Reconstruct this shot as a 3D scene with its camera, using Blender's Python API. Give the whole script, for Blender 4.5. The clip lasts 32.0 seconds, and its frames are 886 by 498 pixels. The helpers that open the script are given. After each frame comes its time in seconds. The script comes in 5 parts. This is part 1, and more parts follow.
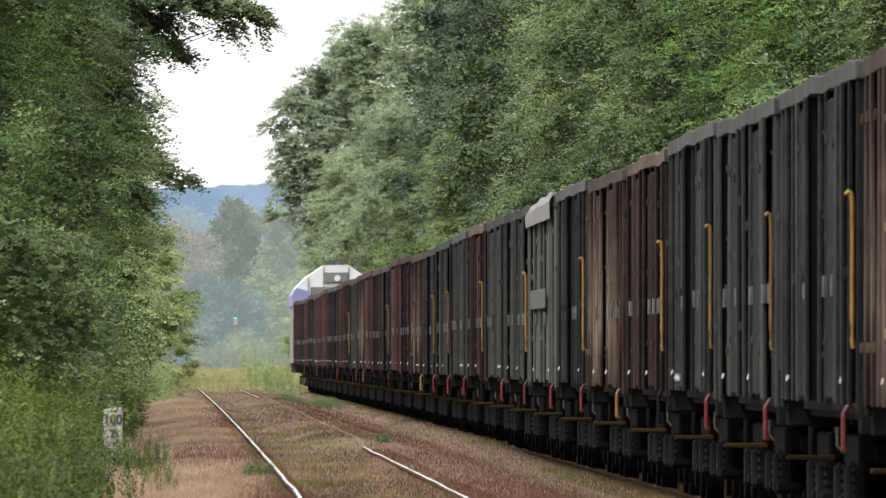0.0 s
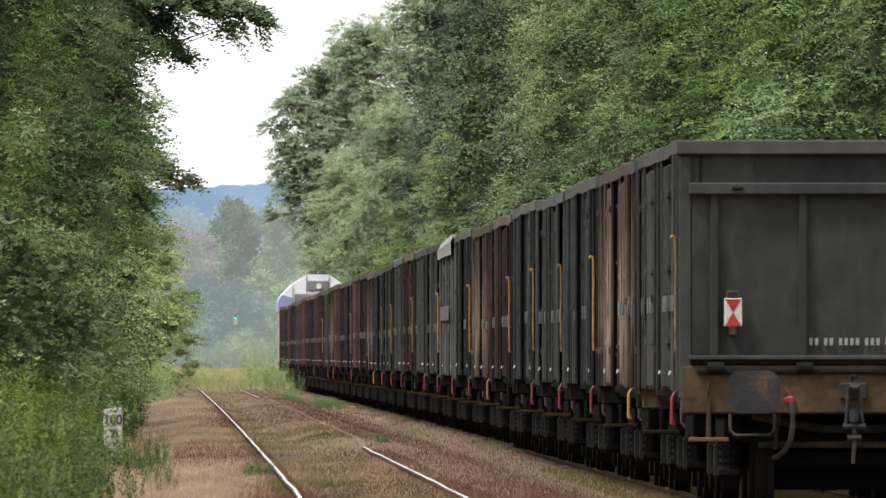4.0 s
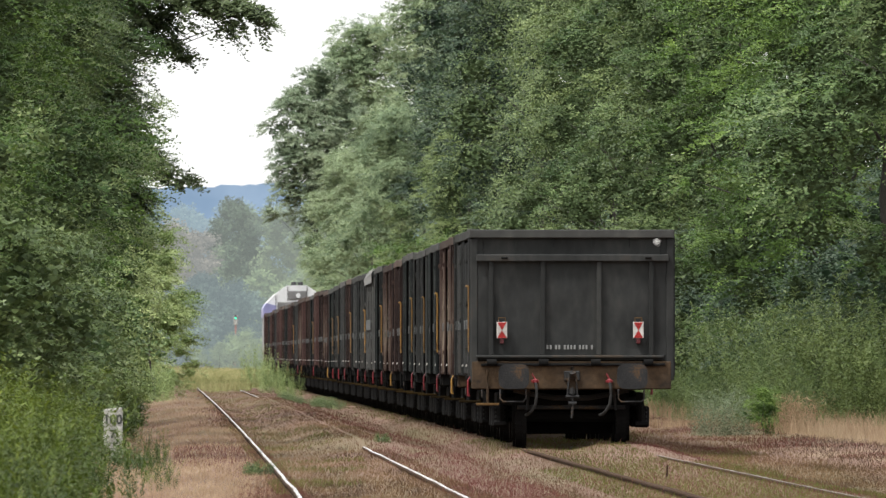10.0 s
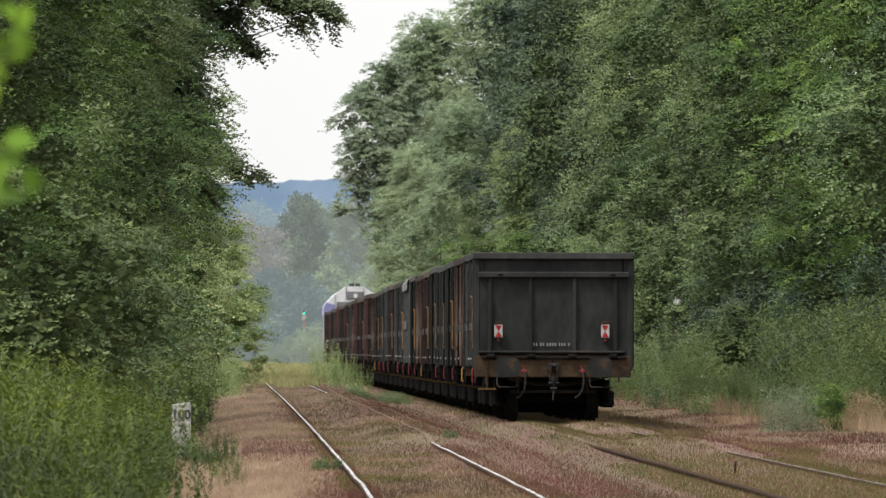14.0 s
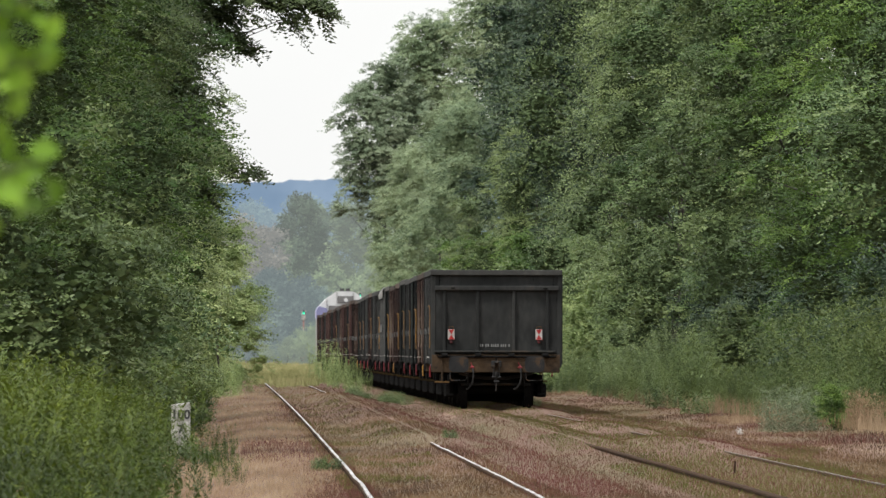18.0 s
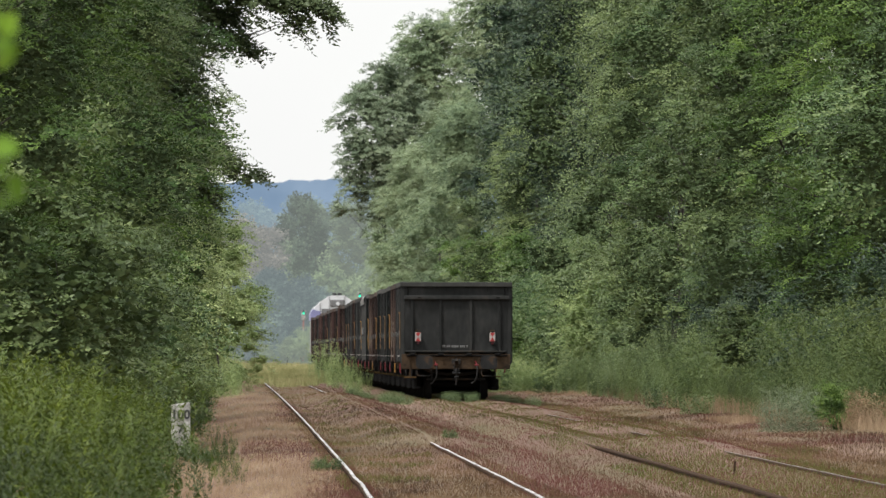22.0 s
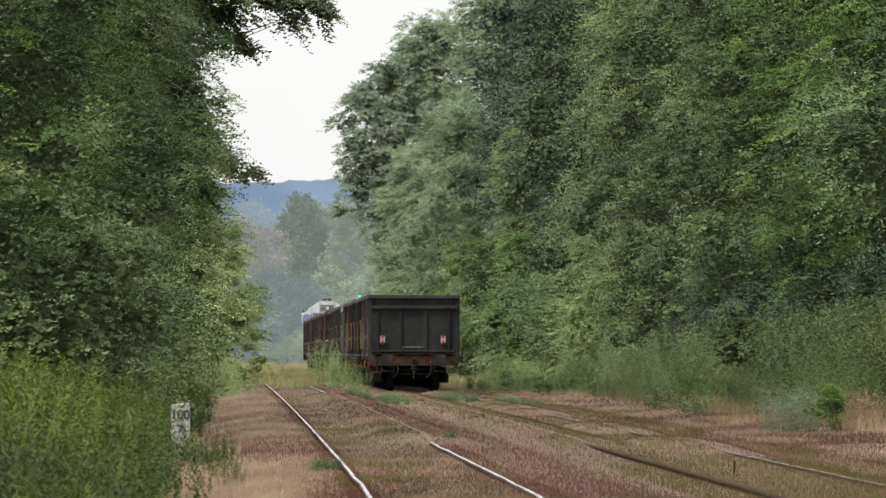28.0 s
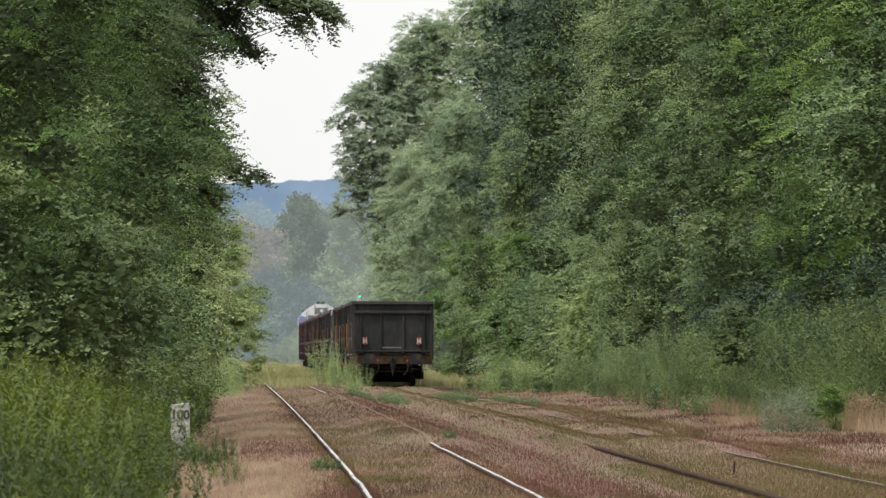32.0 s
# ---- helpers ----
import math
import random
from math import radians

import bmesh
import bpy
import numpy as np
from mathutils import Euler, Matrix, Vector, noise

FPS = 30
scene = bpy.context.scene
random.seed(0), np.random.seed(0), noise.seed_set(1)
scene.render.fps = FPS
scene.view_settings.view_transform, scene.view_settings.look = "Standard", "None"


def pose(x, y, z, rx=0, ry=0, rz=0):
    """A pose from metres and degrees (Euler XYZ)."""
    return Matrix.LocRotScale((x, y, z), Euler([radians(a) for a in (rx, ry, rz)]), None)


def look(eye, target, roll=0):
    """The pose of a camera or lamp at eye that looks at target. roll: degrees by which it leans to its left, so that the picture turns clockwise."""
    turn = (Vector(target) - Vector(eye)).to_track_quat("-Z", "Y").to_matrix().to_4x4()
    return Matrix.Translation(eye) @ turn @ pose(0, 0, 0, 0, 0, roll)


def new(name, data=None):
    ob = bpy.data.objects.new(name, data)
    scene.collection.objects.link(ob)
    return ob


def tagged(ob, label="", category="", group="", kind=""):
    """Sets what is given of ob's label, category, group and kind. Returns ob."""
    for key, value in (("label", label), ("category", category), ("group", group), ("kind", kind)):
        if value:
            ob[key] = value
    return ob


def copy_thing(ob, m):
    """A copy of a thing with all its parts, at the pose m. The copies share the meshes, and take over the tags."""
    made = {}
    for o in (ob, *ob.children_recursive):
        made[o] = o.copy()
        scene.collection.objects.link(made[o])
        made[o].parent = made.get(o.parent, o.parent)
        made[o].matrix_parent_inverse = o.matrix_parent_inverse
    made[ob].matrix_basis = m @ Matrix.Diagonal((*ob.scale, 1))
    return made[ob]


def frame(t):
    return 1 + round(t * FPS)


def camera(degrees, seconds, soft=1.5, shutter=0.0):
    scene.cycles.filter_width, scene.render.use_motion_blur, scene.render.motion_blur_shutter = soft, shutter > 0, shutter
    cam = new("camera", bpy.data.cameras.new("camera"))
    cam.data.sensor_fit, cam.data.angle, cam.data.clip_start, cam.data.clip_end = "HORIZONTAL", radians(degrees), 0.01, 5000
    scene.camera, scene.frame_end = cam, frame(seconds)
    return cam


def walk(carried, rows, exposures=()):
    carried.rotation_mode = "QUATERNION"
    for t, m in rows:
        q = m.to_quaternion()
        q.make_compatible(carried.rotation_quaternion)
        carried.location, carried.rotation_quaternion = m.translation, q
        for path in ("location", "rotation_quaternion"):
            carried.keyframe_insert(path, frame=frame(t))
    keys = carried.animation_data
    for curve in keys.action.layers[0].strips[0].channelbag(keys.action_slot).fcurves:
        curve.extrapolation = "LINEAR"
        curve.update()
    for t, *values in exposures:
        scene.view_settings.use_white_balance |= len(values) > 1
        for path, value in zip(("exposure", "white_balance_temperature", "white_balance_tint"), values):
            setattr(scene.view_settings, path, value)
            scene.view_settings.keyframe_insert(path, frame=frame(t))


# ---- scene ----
# The place: x to the right, y along the line away from the camera, z = 0 at the rail heads of the train's track.
F = 28390.0          # distance in metres = F * d
SECONDS = 32.0
cam = camera(3.164, SECONDS, soft=1.4)
cam.data.dof.use_dof = True
cam.data.dof.focus_distance = 255.0
cam.data.dof.aperture_fstop = 25.0


def aim(dx=0.0, dy=0.0, lean=0.0):
    """The camera on its tripod; dx, dy: how far the picture has shifted."""
    yaw = math.degrees(dx / F)
    tilt = math.degrees((187.5 + dy) / F)
    return pose(0, 0, 1.377, 90 + tilt, 0, yaw) @ pose(0, 0, 0, 0, 0, lean)


walk(cam, [
    (0.0, aim()), (5.0, aim()), (10.0, aim()), (10.5, aim(9.0, -1.5)), (11.0, aim(20.5, -2.0)), (11.5, aim(48, -5.5, 0.03)),
    (12.0, aim(153, -11, 0.1)), (12.5, aim(124.5, -8.5, 0.1)), (13.0, aim(123, -8, 0.1)), (14.0, aim(121.3, -8, 0.1)),
    (16.5, aim(120.5, -8, 0.1)), (32.0, aim(119.5, -7.5, 0.1))],
    exposures=[(0.0, 0.53), (10.0, 0.48), (13.0, 0.22), (32.0, 0.19)])

# ---- light ----
world = bpy.data.worlds.new("overcast_sky")
scene.world = world
world.use_nodes = True
wn, wl = world.node_tree.nodes, world.node_tree.links
sky = wn.new("ShaderNodeTexSky")
sky.sky_type, sky.sun_disc = "NISHITA", False
sky.sun_elevation, sky.sun_rotation = radians(52), radians(-35)
sky_gain = wn.new("ShaderNodeMix")
sky_gain.data_type, sky_gain.blend_type = "RGBA", "MULTIPLY"
sky_gain.inputs[0].default_value = 1.0
sky_gain.inputs[7].default_value = (0.10, 0.10, 0.10, 1)
wl.new(sky.outputs[0], sky_gain.inputs[6])
cloud_pos = wn.new("ShaderNodeTexCoord")
cloud_noise = wn.new("ShaderNodeTexNoise")
cloud_noise.inputs["Scale"].default_value = 9.0
cloud_noise.inputs["Detail"].default_value = 5.0
wl.new(cloud_pos.outputs["Generated"], cloud_noise.inputs["Vector"])
cloud = wn.new("ShaderNodeValToRGB")
cloud.color_ramp.elements[0].position, cloud.color_ramp.elements[0].color = 0.3, (0.82, 0.84, 0.86, 1)
cloud.color_ramp.elements[1].position, cloud.color_ramp.elements[1].color = 0.7, (0.985, 0.995, 1.0, 1)
wl.new(cloud_noise.outputs["Fac"], cloud.inputs[0])
veil = wn.new("ShaderNodeMix")
veil.data_type = "RGBA"
veil.inputs[0].default_value = 0.85
wl.new(sky_gain.outputs[2], veil.inputs[6])
wl.new(cloud.outputs[0], veil.inputs[7])
# an overcast sky is about three times brighter overhead than at the horizon
height = wn.new("ShaderNodeSeparateXYZ")
wl.new(cloud_pos.outputs["Generated"], height.inputs[0])
brighten = wn.new("ShaderNodeMapRange")
brighten.inputs["From Min"].default_value, brighten.inputs["From Max"].default_value = 0.03, 0.9
brighten.inputs["To Min"].default_value, brighten.inputs["To Max"].default_value = 1.0, 2.1
wl.new(height.outputs["Z"], brighten.inputs["Value"])
wl.new(veil.outputs[2], wn["Background"].inputs["Color"])
wl.new(brighten.outputs[0], wn["Background"].inputs["Strength"])

sun = new("sun", bpy.data.lights.new("sun", "SUN"))
sun.data.energy, sun.data.angle, sun.data.color = 4.4, radians(10), (1.0, 0.98, 0.95)
sun.matrix_world = look((-48, -30, 105), (0, 0, 0))


# ---- materials ----
def mat(name, stops, scale=3.0, rough=0.8, metal=0.0, bump=0.2, fine=12.0, where="Object", per_object=0.0, per_island=0.0,
        through_light=0.0, stretch=(1, 1, 1), detail=6.0, shine=0.5, relief=0.02):
    """A surface whose colour runs over stops by noise at two scales; with fine relief, spread per object or per loose piece."""
    m = bpy.data.materials.new(name)
    m.use_nodes = True
    n, l = m.node_tree.nodes, m.node_tree.links
    bsdf = n["Principled BSDF"]
    pos = n.new("ShaderNodeTexCoord")
    grow = n.new("ShaderNodeMapping")
    grow.inputs["Scale"].default_value = stretch
    l.new(pos.outputs[where], grow.inputs["Vector"])
    big, small = n.new("ShaderNodeTexNoise"), n.new("ShaderNodeTexNoise")
    for tex, s in ((big, scale), (small, scale * fine)):
        tex.inputs["Scale"].default_value = s
        tex.inputs["Detail"].default_value = detail
        l.new(grow.outputs[0], tex.inputs["Vector"])
    value = n.new("ShaderNodeMath")
    value.operation = "MULTIPLY_ADD"
    value.inputs[1].default_value = 0.35
    l.new(small.outputs["Fac"], value.inputs[0])
    half = n.new("ShaderNodeMath")
    half.operation = "MULTIPLY"
    half.inputs[1].default_value = 0.65
    l.new(big.outputs["Fac"], half.inputs[0])
    l.new(half.outputs[0], value.inputs[2])
    last = value
    if per_object or per_island:
        if per_object:
            src = n.new("ShaderNodeObjectInfo").outputs["Random"]
            last = spread(n, l, last, src, per_object)
        if per_island:
            src = n.new("ShaderNodeNewGeometry").outputs["Random Per Island"]
            last = spread(n, l, last, src, per_island)
    ramp = n.new("ShaderNodeValToRGB")
    while len(ramp.color_ramp.elements) < len(stops):
        ramp.color_ramp.elements.new(0.5)
    for e, (p, c) in zip(ramp.color_ramp.elements, stops):
        e.position, e.color = p, (*c, 1)
    l.new(last.outputs[0], ramp.inputs[0])
    l.new(ramp.outputs[0], bsdf.inputs["Base Color"])
    bsdf.inputs["Roughness"].default_value = rough
    bsdf.inputs["Metallic"].default_value = metal
    bsdf.inputs["Specular IOR Level"].default_value = shine
    if bump:
        b = n.new("ShaderNodeBump")
        b.inputs["Strength"].default_value = bump
        b.inputs["Distance"].default_value = relief
        l.new(small.outputs["Fac"], b.inputs["Height"])
        l.new(b.outputs[0], bsdf.inputs["Normal"])
    if through_light:
        bsdf.inputs["Specular IOR Level"].default_value = min(shine, 0.2)
        glow = n.new("ShaderNodeBsdfTranslucent")
        l.new(ramp.outputs[0], glow.inputs["Color"])
        mix = n.new("ShaderNodeMixShader")
        mix.inputs[0].default_value = through_light
        l.new(bsdf.outputs[0], mix.inputs[1])
        l.new(glow.outputs[0], mix.inputs[2])
        l.new(mix.outputs[0], n["Material Output"].inputs["Surface"])
    return m


def spread(n, l, last, src, amount):
    shift = n.new("ShaderNodeMath")
    shift.operation = "MULTIPLY_ADD"
    shift.inputs[1].default_value = amount
    l.new(src, shift.inputs[0])
    off = n.new("ShaderNodeMath")
    off.operation = "ADD"
    off.inputs[1].default_value = -amount / 2
    l.new(last.outputs[0], off.inputs[0])
    l.new(off.outputs[0], shift.inputs[2])
    return shift


def leafy(name, dark, mid, light, scale=0.5, rough=0.5, through_light=0.3, per_island=0.06, per_object=0.12):
    return mat(name, ((0.39, dark), (0.5, mid), (0.62, light)), scale, rough, bump=0, fine=6.0, per_island=per_island,
               per_object=per_object, through_light=through_light, detail=4.0, relief=0.06)


LEAF_ASH = leafy("leaf_ash", (0.035, 0.066, 0.024), (0.08, 0.13, 0.045), (0.17, 0.225, 0.09))
LEAF_DARK = leafy("leaf_oak", (0.015, 0.03, 0.0165), (0.034, 0.058, 0.031), (0.074, 0.104, 0.054))
# pale willow green; its paleness also stands for haze on the far trees
LEAF_PALE = leafy("leaf_willow_hazed", (0.0913, 0.1311, 0.0690), (0.1661, 0.2185, 0.1150), (0.2515, 0.3047, 0.1702))
LEAF_BIRCH = leafy("leaf_birch", (0.058, 0.088, 0.036), (0.118, 0.162, 0.064), (0.21, 0.262, 0.115))
LEAF_WALNUT = leafy("leaf_walnut", (0.026, 0.042, 0.018), (0.052, 0.076, 0.031), (0.095, 0.125, 0.052))
# greyed and lightened in place of haze on the far rounded tree
LEAF_GREY = leafy("leaf_hazed_grey", (0.075, 0.108, 0.065), (0.135, 0.178, 0.105), (0.205, 0.25, 0.155))
LEAF_BRIGHT = leafy("leaf_robinia", (0.032, 0.066, 0.015), (0.074, 0.13, 0.026), (0.155, 0.23, 0.05))
LEAF_BROWNISH = leafy("leaf_hazel", (0.05, 0.077, 0.027), (0.107, 0.147, 0.051), (0.198, 0.245, 0.096))
LEAF_LIME = leafy("leaf_lime_green", (0.1098, 0.1560, 0.0500), (0.2013, 0.2580, 0.0938), (0.3416, 0.3960, 0.1688))
LEAF_WEED = leafy("leaf_goldenrod", (0.014, 0.028, 0.003), (0.033, 0.054, 0.006), (0.07, 0.096, 0.012), scale=1.2)
LEAF_PLUME = leafy("goldenrod_plume", (0.028, 0.046, 0.004), (0.062, 0.091, 0.008), (0.115, 0.145, 0.017), scale=1.2)
LEAF_SHRUB = leafy("leaf_elder", (0.036, 0.062, 0.022), (0.075, 0.112, 0.036), (0.15, 0.19, 0.074), scale=0.8)
LEAF_SAPLING = leafy("leaf_sapling", (0.10, 0.19, 0.016), (0.15, 0.27, 0.022), (0.21, 0.34, 0.036), scale=8.0, through_light=0.4)
LEAF_NETTLE = leafy("leaf_nettle", (0.044, 0.07, 0.021), (0.085, 0.12, 0.036), (0.15, 0.19, 0.065), scale=0.8)
LEAF_SAGE = leafy("leaf_broom", (0.105, 0.14, 0.078), (0.155, 0.19, 0.112), (0.215, 0.245, 0.15), scale=1.5)
BARK = mat("bark", ((0.3, (0.025, 0.022, 0.018)), (0.7, (0.065, 0.058, 0.048))), 4, 0.95, bump=0.8, stretch=(1, 1, 0.25))
# darker green for crown interiors: the shade inside is put into the colour
INNER_SHADE = mat("inner_shade_green", ((0.35, (0.0297, 0.0459, 0.0196)), (0.65, (0.0810, 0.1148, 0.0476))), 2.0, 0.9, bump=0.6, fine=14, per_island=0.15, shine=0.1)
SOIL = mat("ground_soil", ((0.36, (0.07, 0.058, 0.03)), (0.43, (0.105, 0.078, 0.047)), (0.5, (0.095, 0.062, 0.042)), (0.57, (0.115, 0.07, 0.052)), (0.63, (0.15, 0.105, 0.07))),
           0.55, 0.95, bump=0.6, fine=5, stretch=(1.0, 0.035, 1.0), shine=0.1)
RAIL_TOP = mat("rail_steel_bright", ((0.43, (0.06, 0.048, 0.038)), (0.49, (0.24, 0.225, 0.21)), (0.56, (0.46, 0.45, 0.435))), 1.6, 0.5, 0.25, bump=0.1)
RAIL_DULL = mat("rail_steel_dull", ((0.40, (0.04, 0.03, 0.023)), (0.6, (0.16, 0.145, 0.13))), 0.5, 0.6, 0.2, bump=0.2, shine=0.3)
RAIL_RUST = mat("rail_rust", ((0.3, (0.02, 0.013, 0.009)), (0.7, (0.06, 0.036, 0.022))), 3, 0.95, 0.0, bump=0.5, shine=0.05)
SLEEPER = mat("sleeper_wood", ((0.3, (0.05, 0.04, 0.03)), (0.7, (0.14, 0.11, 0.085))), 3, 0.95, bump=0.8, stretch=(0.3, 2, 2), per_object=0.2)
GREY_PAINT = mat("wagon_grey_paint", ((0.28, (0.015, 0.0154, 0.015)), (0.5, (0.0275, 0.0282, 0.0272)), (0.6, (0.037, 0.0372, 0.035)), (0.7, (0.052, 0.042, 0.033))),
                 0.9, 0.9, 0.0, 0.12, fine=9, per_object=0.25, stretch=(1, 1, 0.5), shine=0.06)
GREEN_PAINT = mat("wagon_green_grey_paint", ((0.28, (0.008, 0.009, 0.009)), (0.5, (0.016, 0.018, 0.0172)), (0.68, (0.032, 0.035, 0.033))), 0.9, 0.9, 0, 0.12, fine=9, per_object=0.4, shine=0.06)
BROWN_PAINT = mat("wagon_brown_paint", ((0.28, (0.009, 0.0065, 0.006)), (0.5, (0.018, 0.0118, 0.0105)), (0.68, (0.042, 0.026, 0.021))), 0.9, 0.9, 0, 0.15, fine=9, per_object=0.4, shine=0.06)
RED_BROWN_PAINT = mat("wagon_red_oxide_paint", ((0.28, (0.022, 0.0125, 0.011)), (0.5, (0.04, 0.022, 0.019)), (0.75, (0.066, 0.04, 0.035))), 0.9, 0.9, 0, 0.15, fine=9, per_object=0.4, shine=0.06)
def peeled_paint():
    """Red-brown paint, flaked to pale primer in upward tongues about the middle of the side."""
    m = mat("wagon_flaked_primer", ((0.40, (0.010, 0.0065, 0.0058)), (0.53, (0.028, 0.016, 0.013)), (0.60, (0.06, 0.04, 0.031)), (0.70, (0.15, 0.118, 0.088))), 1.7, 0.9, 0, 0.2, fine=6, shine=0.1,
            stretch=(2.5, 3.0, 0.22), per_object=0.12)
    n, l = m.node_tree.nodes, m.node_tree.links
    ramp = [k for k in n if k.bl_idname == "ShaderNodeValToRGB"][0]
    src = ramp.inputs[0].links[0].from_socket
    pos = [k for k in n if k.bl_idname == "ShaderNodeTexCoord"][0]
    sep = n.new("ShaderNodeSeparateXYZ")
    l.new(pos.outputs["Object"], sep.inputs[0])
    flake = n.new("ShaderNodeValToRGB")
    flake.color_ramp.elements[0].position, flake.color_ramp.elements[0].color = 0.28, (0, 0, 0, 1)
    flake.color_ramp.elements[1].position, flake.color_ramp.elements[1].color = 0.75, (0, 0, 0, 1)
    peak = flake.color_ramp.elements.new(0.42)
    peak.color = (1, 1, 1, 1)
    part_way = n.new("ShaderNodeMath")
    part_way.operation = "DIVIDE"
    part_way.inputs[1].default_value = 4.0
    l.new(sep.outputs["Z"], part_way.inputs[0])
    l.new(part_way.outputs[0], flake.inputs[0])
    add = n.new("ShaderNodeMath")
    add.operation = "MULTIPLY_ADD"
    add.inputs[1].default_value = 0.10
    l.new(flake.outputs[0], add.inputs[0])
    l.new(src, add.inputs[2])
    l.new(add.outputs[0], ramp.inputs[0])
    return m


PEELED = peeled_paint()
HEADSTOCK = mat("wagon_rusty_tan", ((0.3, (0.018, 0.014, 0.011)), (0.5, (0.052, 0.034, 0.02)), (0.7, (0.095, 0.06, 0.032))), 1.6, 0.9, 0, 0.3, fine=9, shine=0.15)
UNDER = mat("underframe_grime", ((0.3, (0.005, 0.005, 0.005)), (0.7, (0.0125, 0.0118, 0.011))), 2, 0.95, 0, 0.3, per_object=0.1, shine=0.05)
BUFFER = mat("buffer_steel", ((0.35, (0.010, 0.0102, 0.0105)), (0.52, (0.02, 0.0195, 0.019)), (0.64, (0.07, 0.04, 0.018))), 3, 0.75, 0.0, 0.2, shine=0.2)
YELLOW = mat("yellow_paint", ((0.3, (0.09, 0.048, 0.01)), (0.6, (0.25, 0.13, 0.02))), 4, 0.55, 0, 0.1, per_object=0.4)
RED = mat("red_paint", ((0.35, (0.05, 0.005, 0.007)), (0.65, (0.16, 0.009, 0.013))), 4, 0.5, 0, 0.1, per_object=0.3)
LAMP_WHITE = mat("dusty_white_plate", ((0.35, (0.26, 0.24, 0.22)), (0.6, (0.46, 0.44, 0.41))), 9, 0.6, 0, 0.05)
SIGN_RED = mat("signal_red", ((0.3, (0.36, 0.022, 0.022)), (0.6, (0.5, 0.035, 0.032))), 6, 0.5, 0, 0.02)
PATCH = mat("stencil_pale_grey", ((0.3, (0.022, 0.024, 0.023)), (0.7, (0.09, 0.094, 0.092))), 6, 0.7, 0, 0.1, per_object=0.3)
DUSTY_BROWN = mat("dusty_brown_rail", ((0.3, (0.03, 0.022, 0.018)), (0.55, (0.062, 0.044, 0.036)), (0.75, (0.13, 0.10, 0.08))), 0.7, 0.95, 0, 0.3, fine=9, per_object=0.25, shine=0.08)
# near-black steel for the recessed side sheet, post webs and tie bars
DARK_STEEL = mat("near_black_steel", ((0.3, (0.0035, 0.0035, 0.0034)), (0.7, (0.0105, 0.0098, 0.0092))), 1.5, 0.95, 0, 0.2, shine=0.04)
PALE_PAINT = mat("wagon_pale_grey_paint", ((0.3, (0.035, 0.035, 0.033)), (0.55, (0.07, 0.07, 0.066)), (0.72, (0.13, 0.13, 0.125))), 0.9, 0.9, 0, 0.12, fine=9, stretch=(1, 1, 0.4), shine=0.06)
DUSTY = mat("dusty_top_rail", ((0.3, (0.027, 0.027, 0.025)), (0.55, (0.047, 0.047, 0.044)), (0.75, (0.09, 0.085, 0.077))), 0.7, 0.95, 0, 0.3, fine=9, per_object=0.25, shine=0.08)
STENCIL = mat("faded_white_lettering", ((0.3, (0.10, 0.10, 0.095)), (0.7, (0.26, 0.26, 0.25))), 20, 0.8, shine=0.1)
PALE_TOP = mat("pale_tarpaulin", ((0.3, (0.22, 0.22, 0.21)), (0.7, (0.42, 0.415, 0.40))), 2, 0.7, 0, 0.2)
PLANK = mat("step_plank", ((0.3, (0.045, 0.027, 0.012)), (0.7, (0.115, 0.066, 0.025))), 4, 0.9, 0, 0.3, stretch=(0.4, 3, 3), shine=0.1)
STEP_DARK = mat("grimy_step_plank", ((0.3, (0.006, 0.005, 0.003)), (0.7, (0.034, 0.022, 0.008))), 4, 0.95, 0, 0.3, stretch=(0.4, 3, 3), per_object=0.3, shine=0.04)
RUBBER = mat("hose_rubber", ((0.3, (0.014, 0.014, 0.014)), (0.7, (0.033, 0.032, 0.03))), 5, 0.85, shine=0.12)
LOCO_WHITE = mat("loco_white_paint", ((0.3, (0.46, 0.46, 0.46)), (0.7, (0.64, 0.64, 0.63))), 1, 0.4, 0, 0.03)
LOCO_BLUE = mat("loco_blue_paint", ((0.3, (0.17, 0.17, 0.3)), (0.7, (0.22, 0.22, 0.38))), 1, 0.4, 0, 0.03)
# body side, a darker grey than the white roof
LOCO_BODY = mat("loco_grey_side", ((0.3, (0.11, 0.108, 0.105)), (0.7, (0.2, 0.195, 0.19))), 1, 0.5, 0, 0.03)
LOCO_GREY = mat("loco_grey_panel", ((0.3, (0.10, 0.098, 0.095)), (0.7, (0.17, 0.165, 0.16))), 1, 0.5, 0, 0.03)
STONE = mat("milestone_concrete", ((0.34, (0.13, 0.128, 0.112)), (0.5, (0.3, 0.29, 0.265)), (0.66, (0.48, 0.465, 0.44))), 6, 0.9, 0, 0.5, fine=7)
BLACK = mat("black_paint", ((0.3, (0.02, 0.02, 0.02)), (0.7, (0.04, 0.04, 0.04))), 6, 0.7)
FLUFF = mat("seed_fluff", ((0.3, (0.8, 0.8, 0.78)), (0.7, (0.9, 0.9, 0.88))), 30, 0.9, through_light=0.4, bump=0)

# dry sorrel and grass over the old yard: hue by patches
def turf(name, stops, scale=0.5, island=0.10):
    return mat(name, stops, scale, 0.9, bump=0, fine=5, per_island=island, through_light=0.3, stretch=(1.0, 0.035, 1.0), shine=0.1)


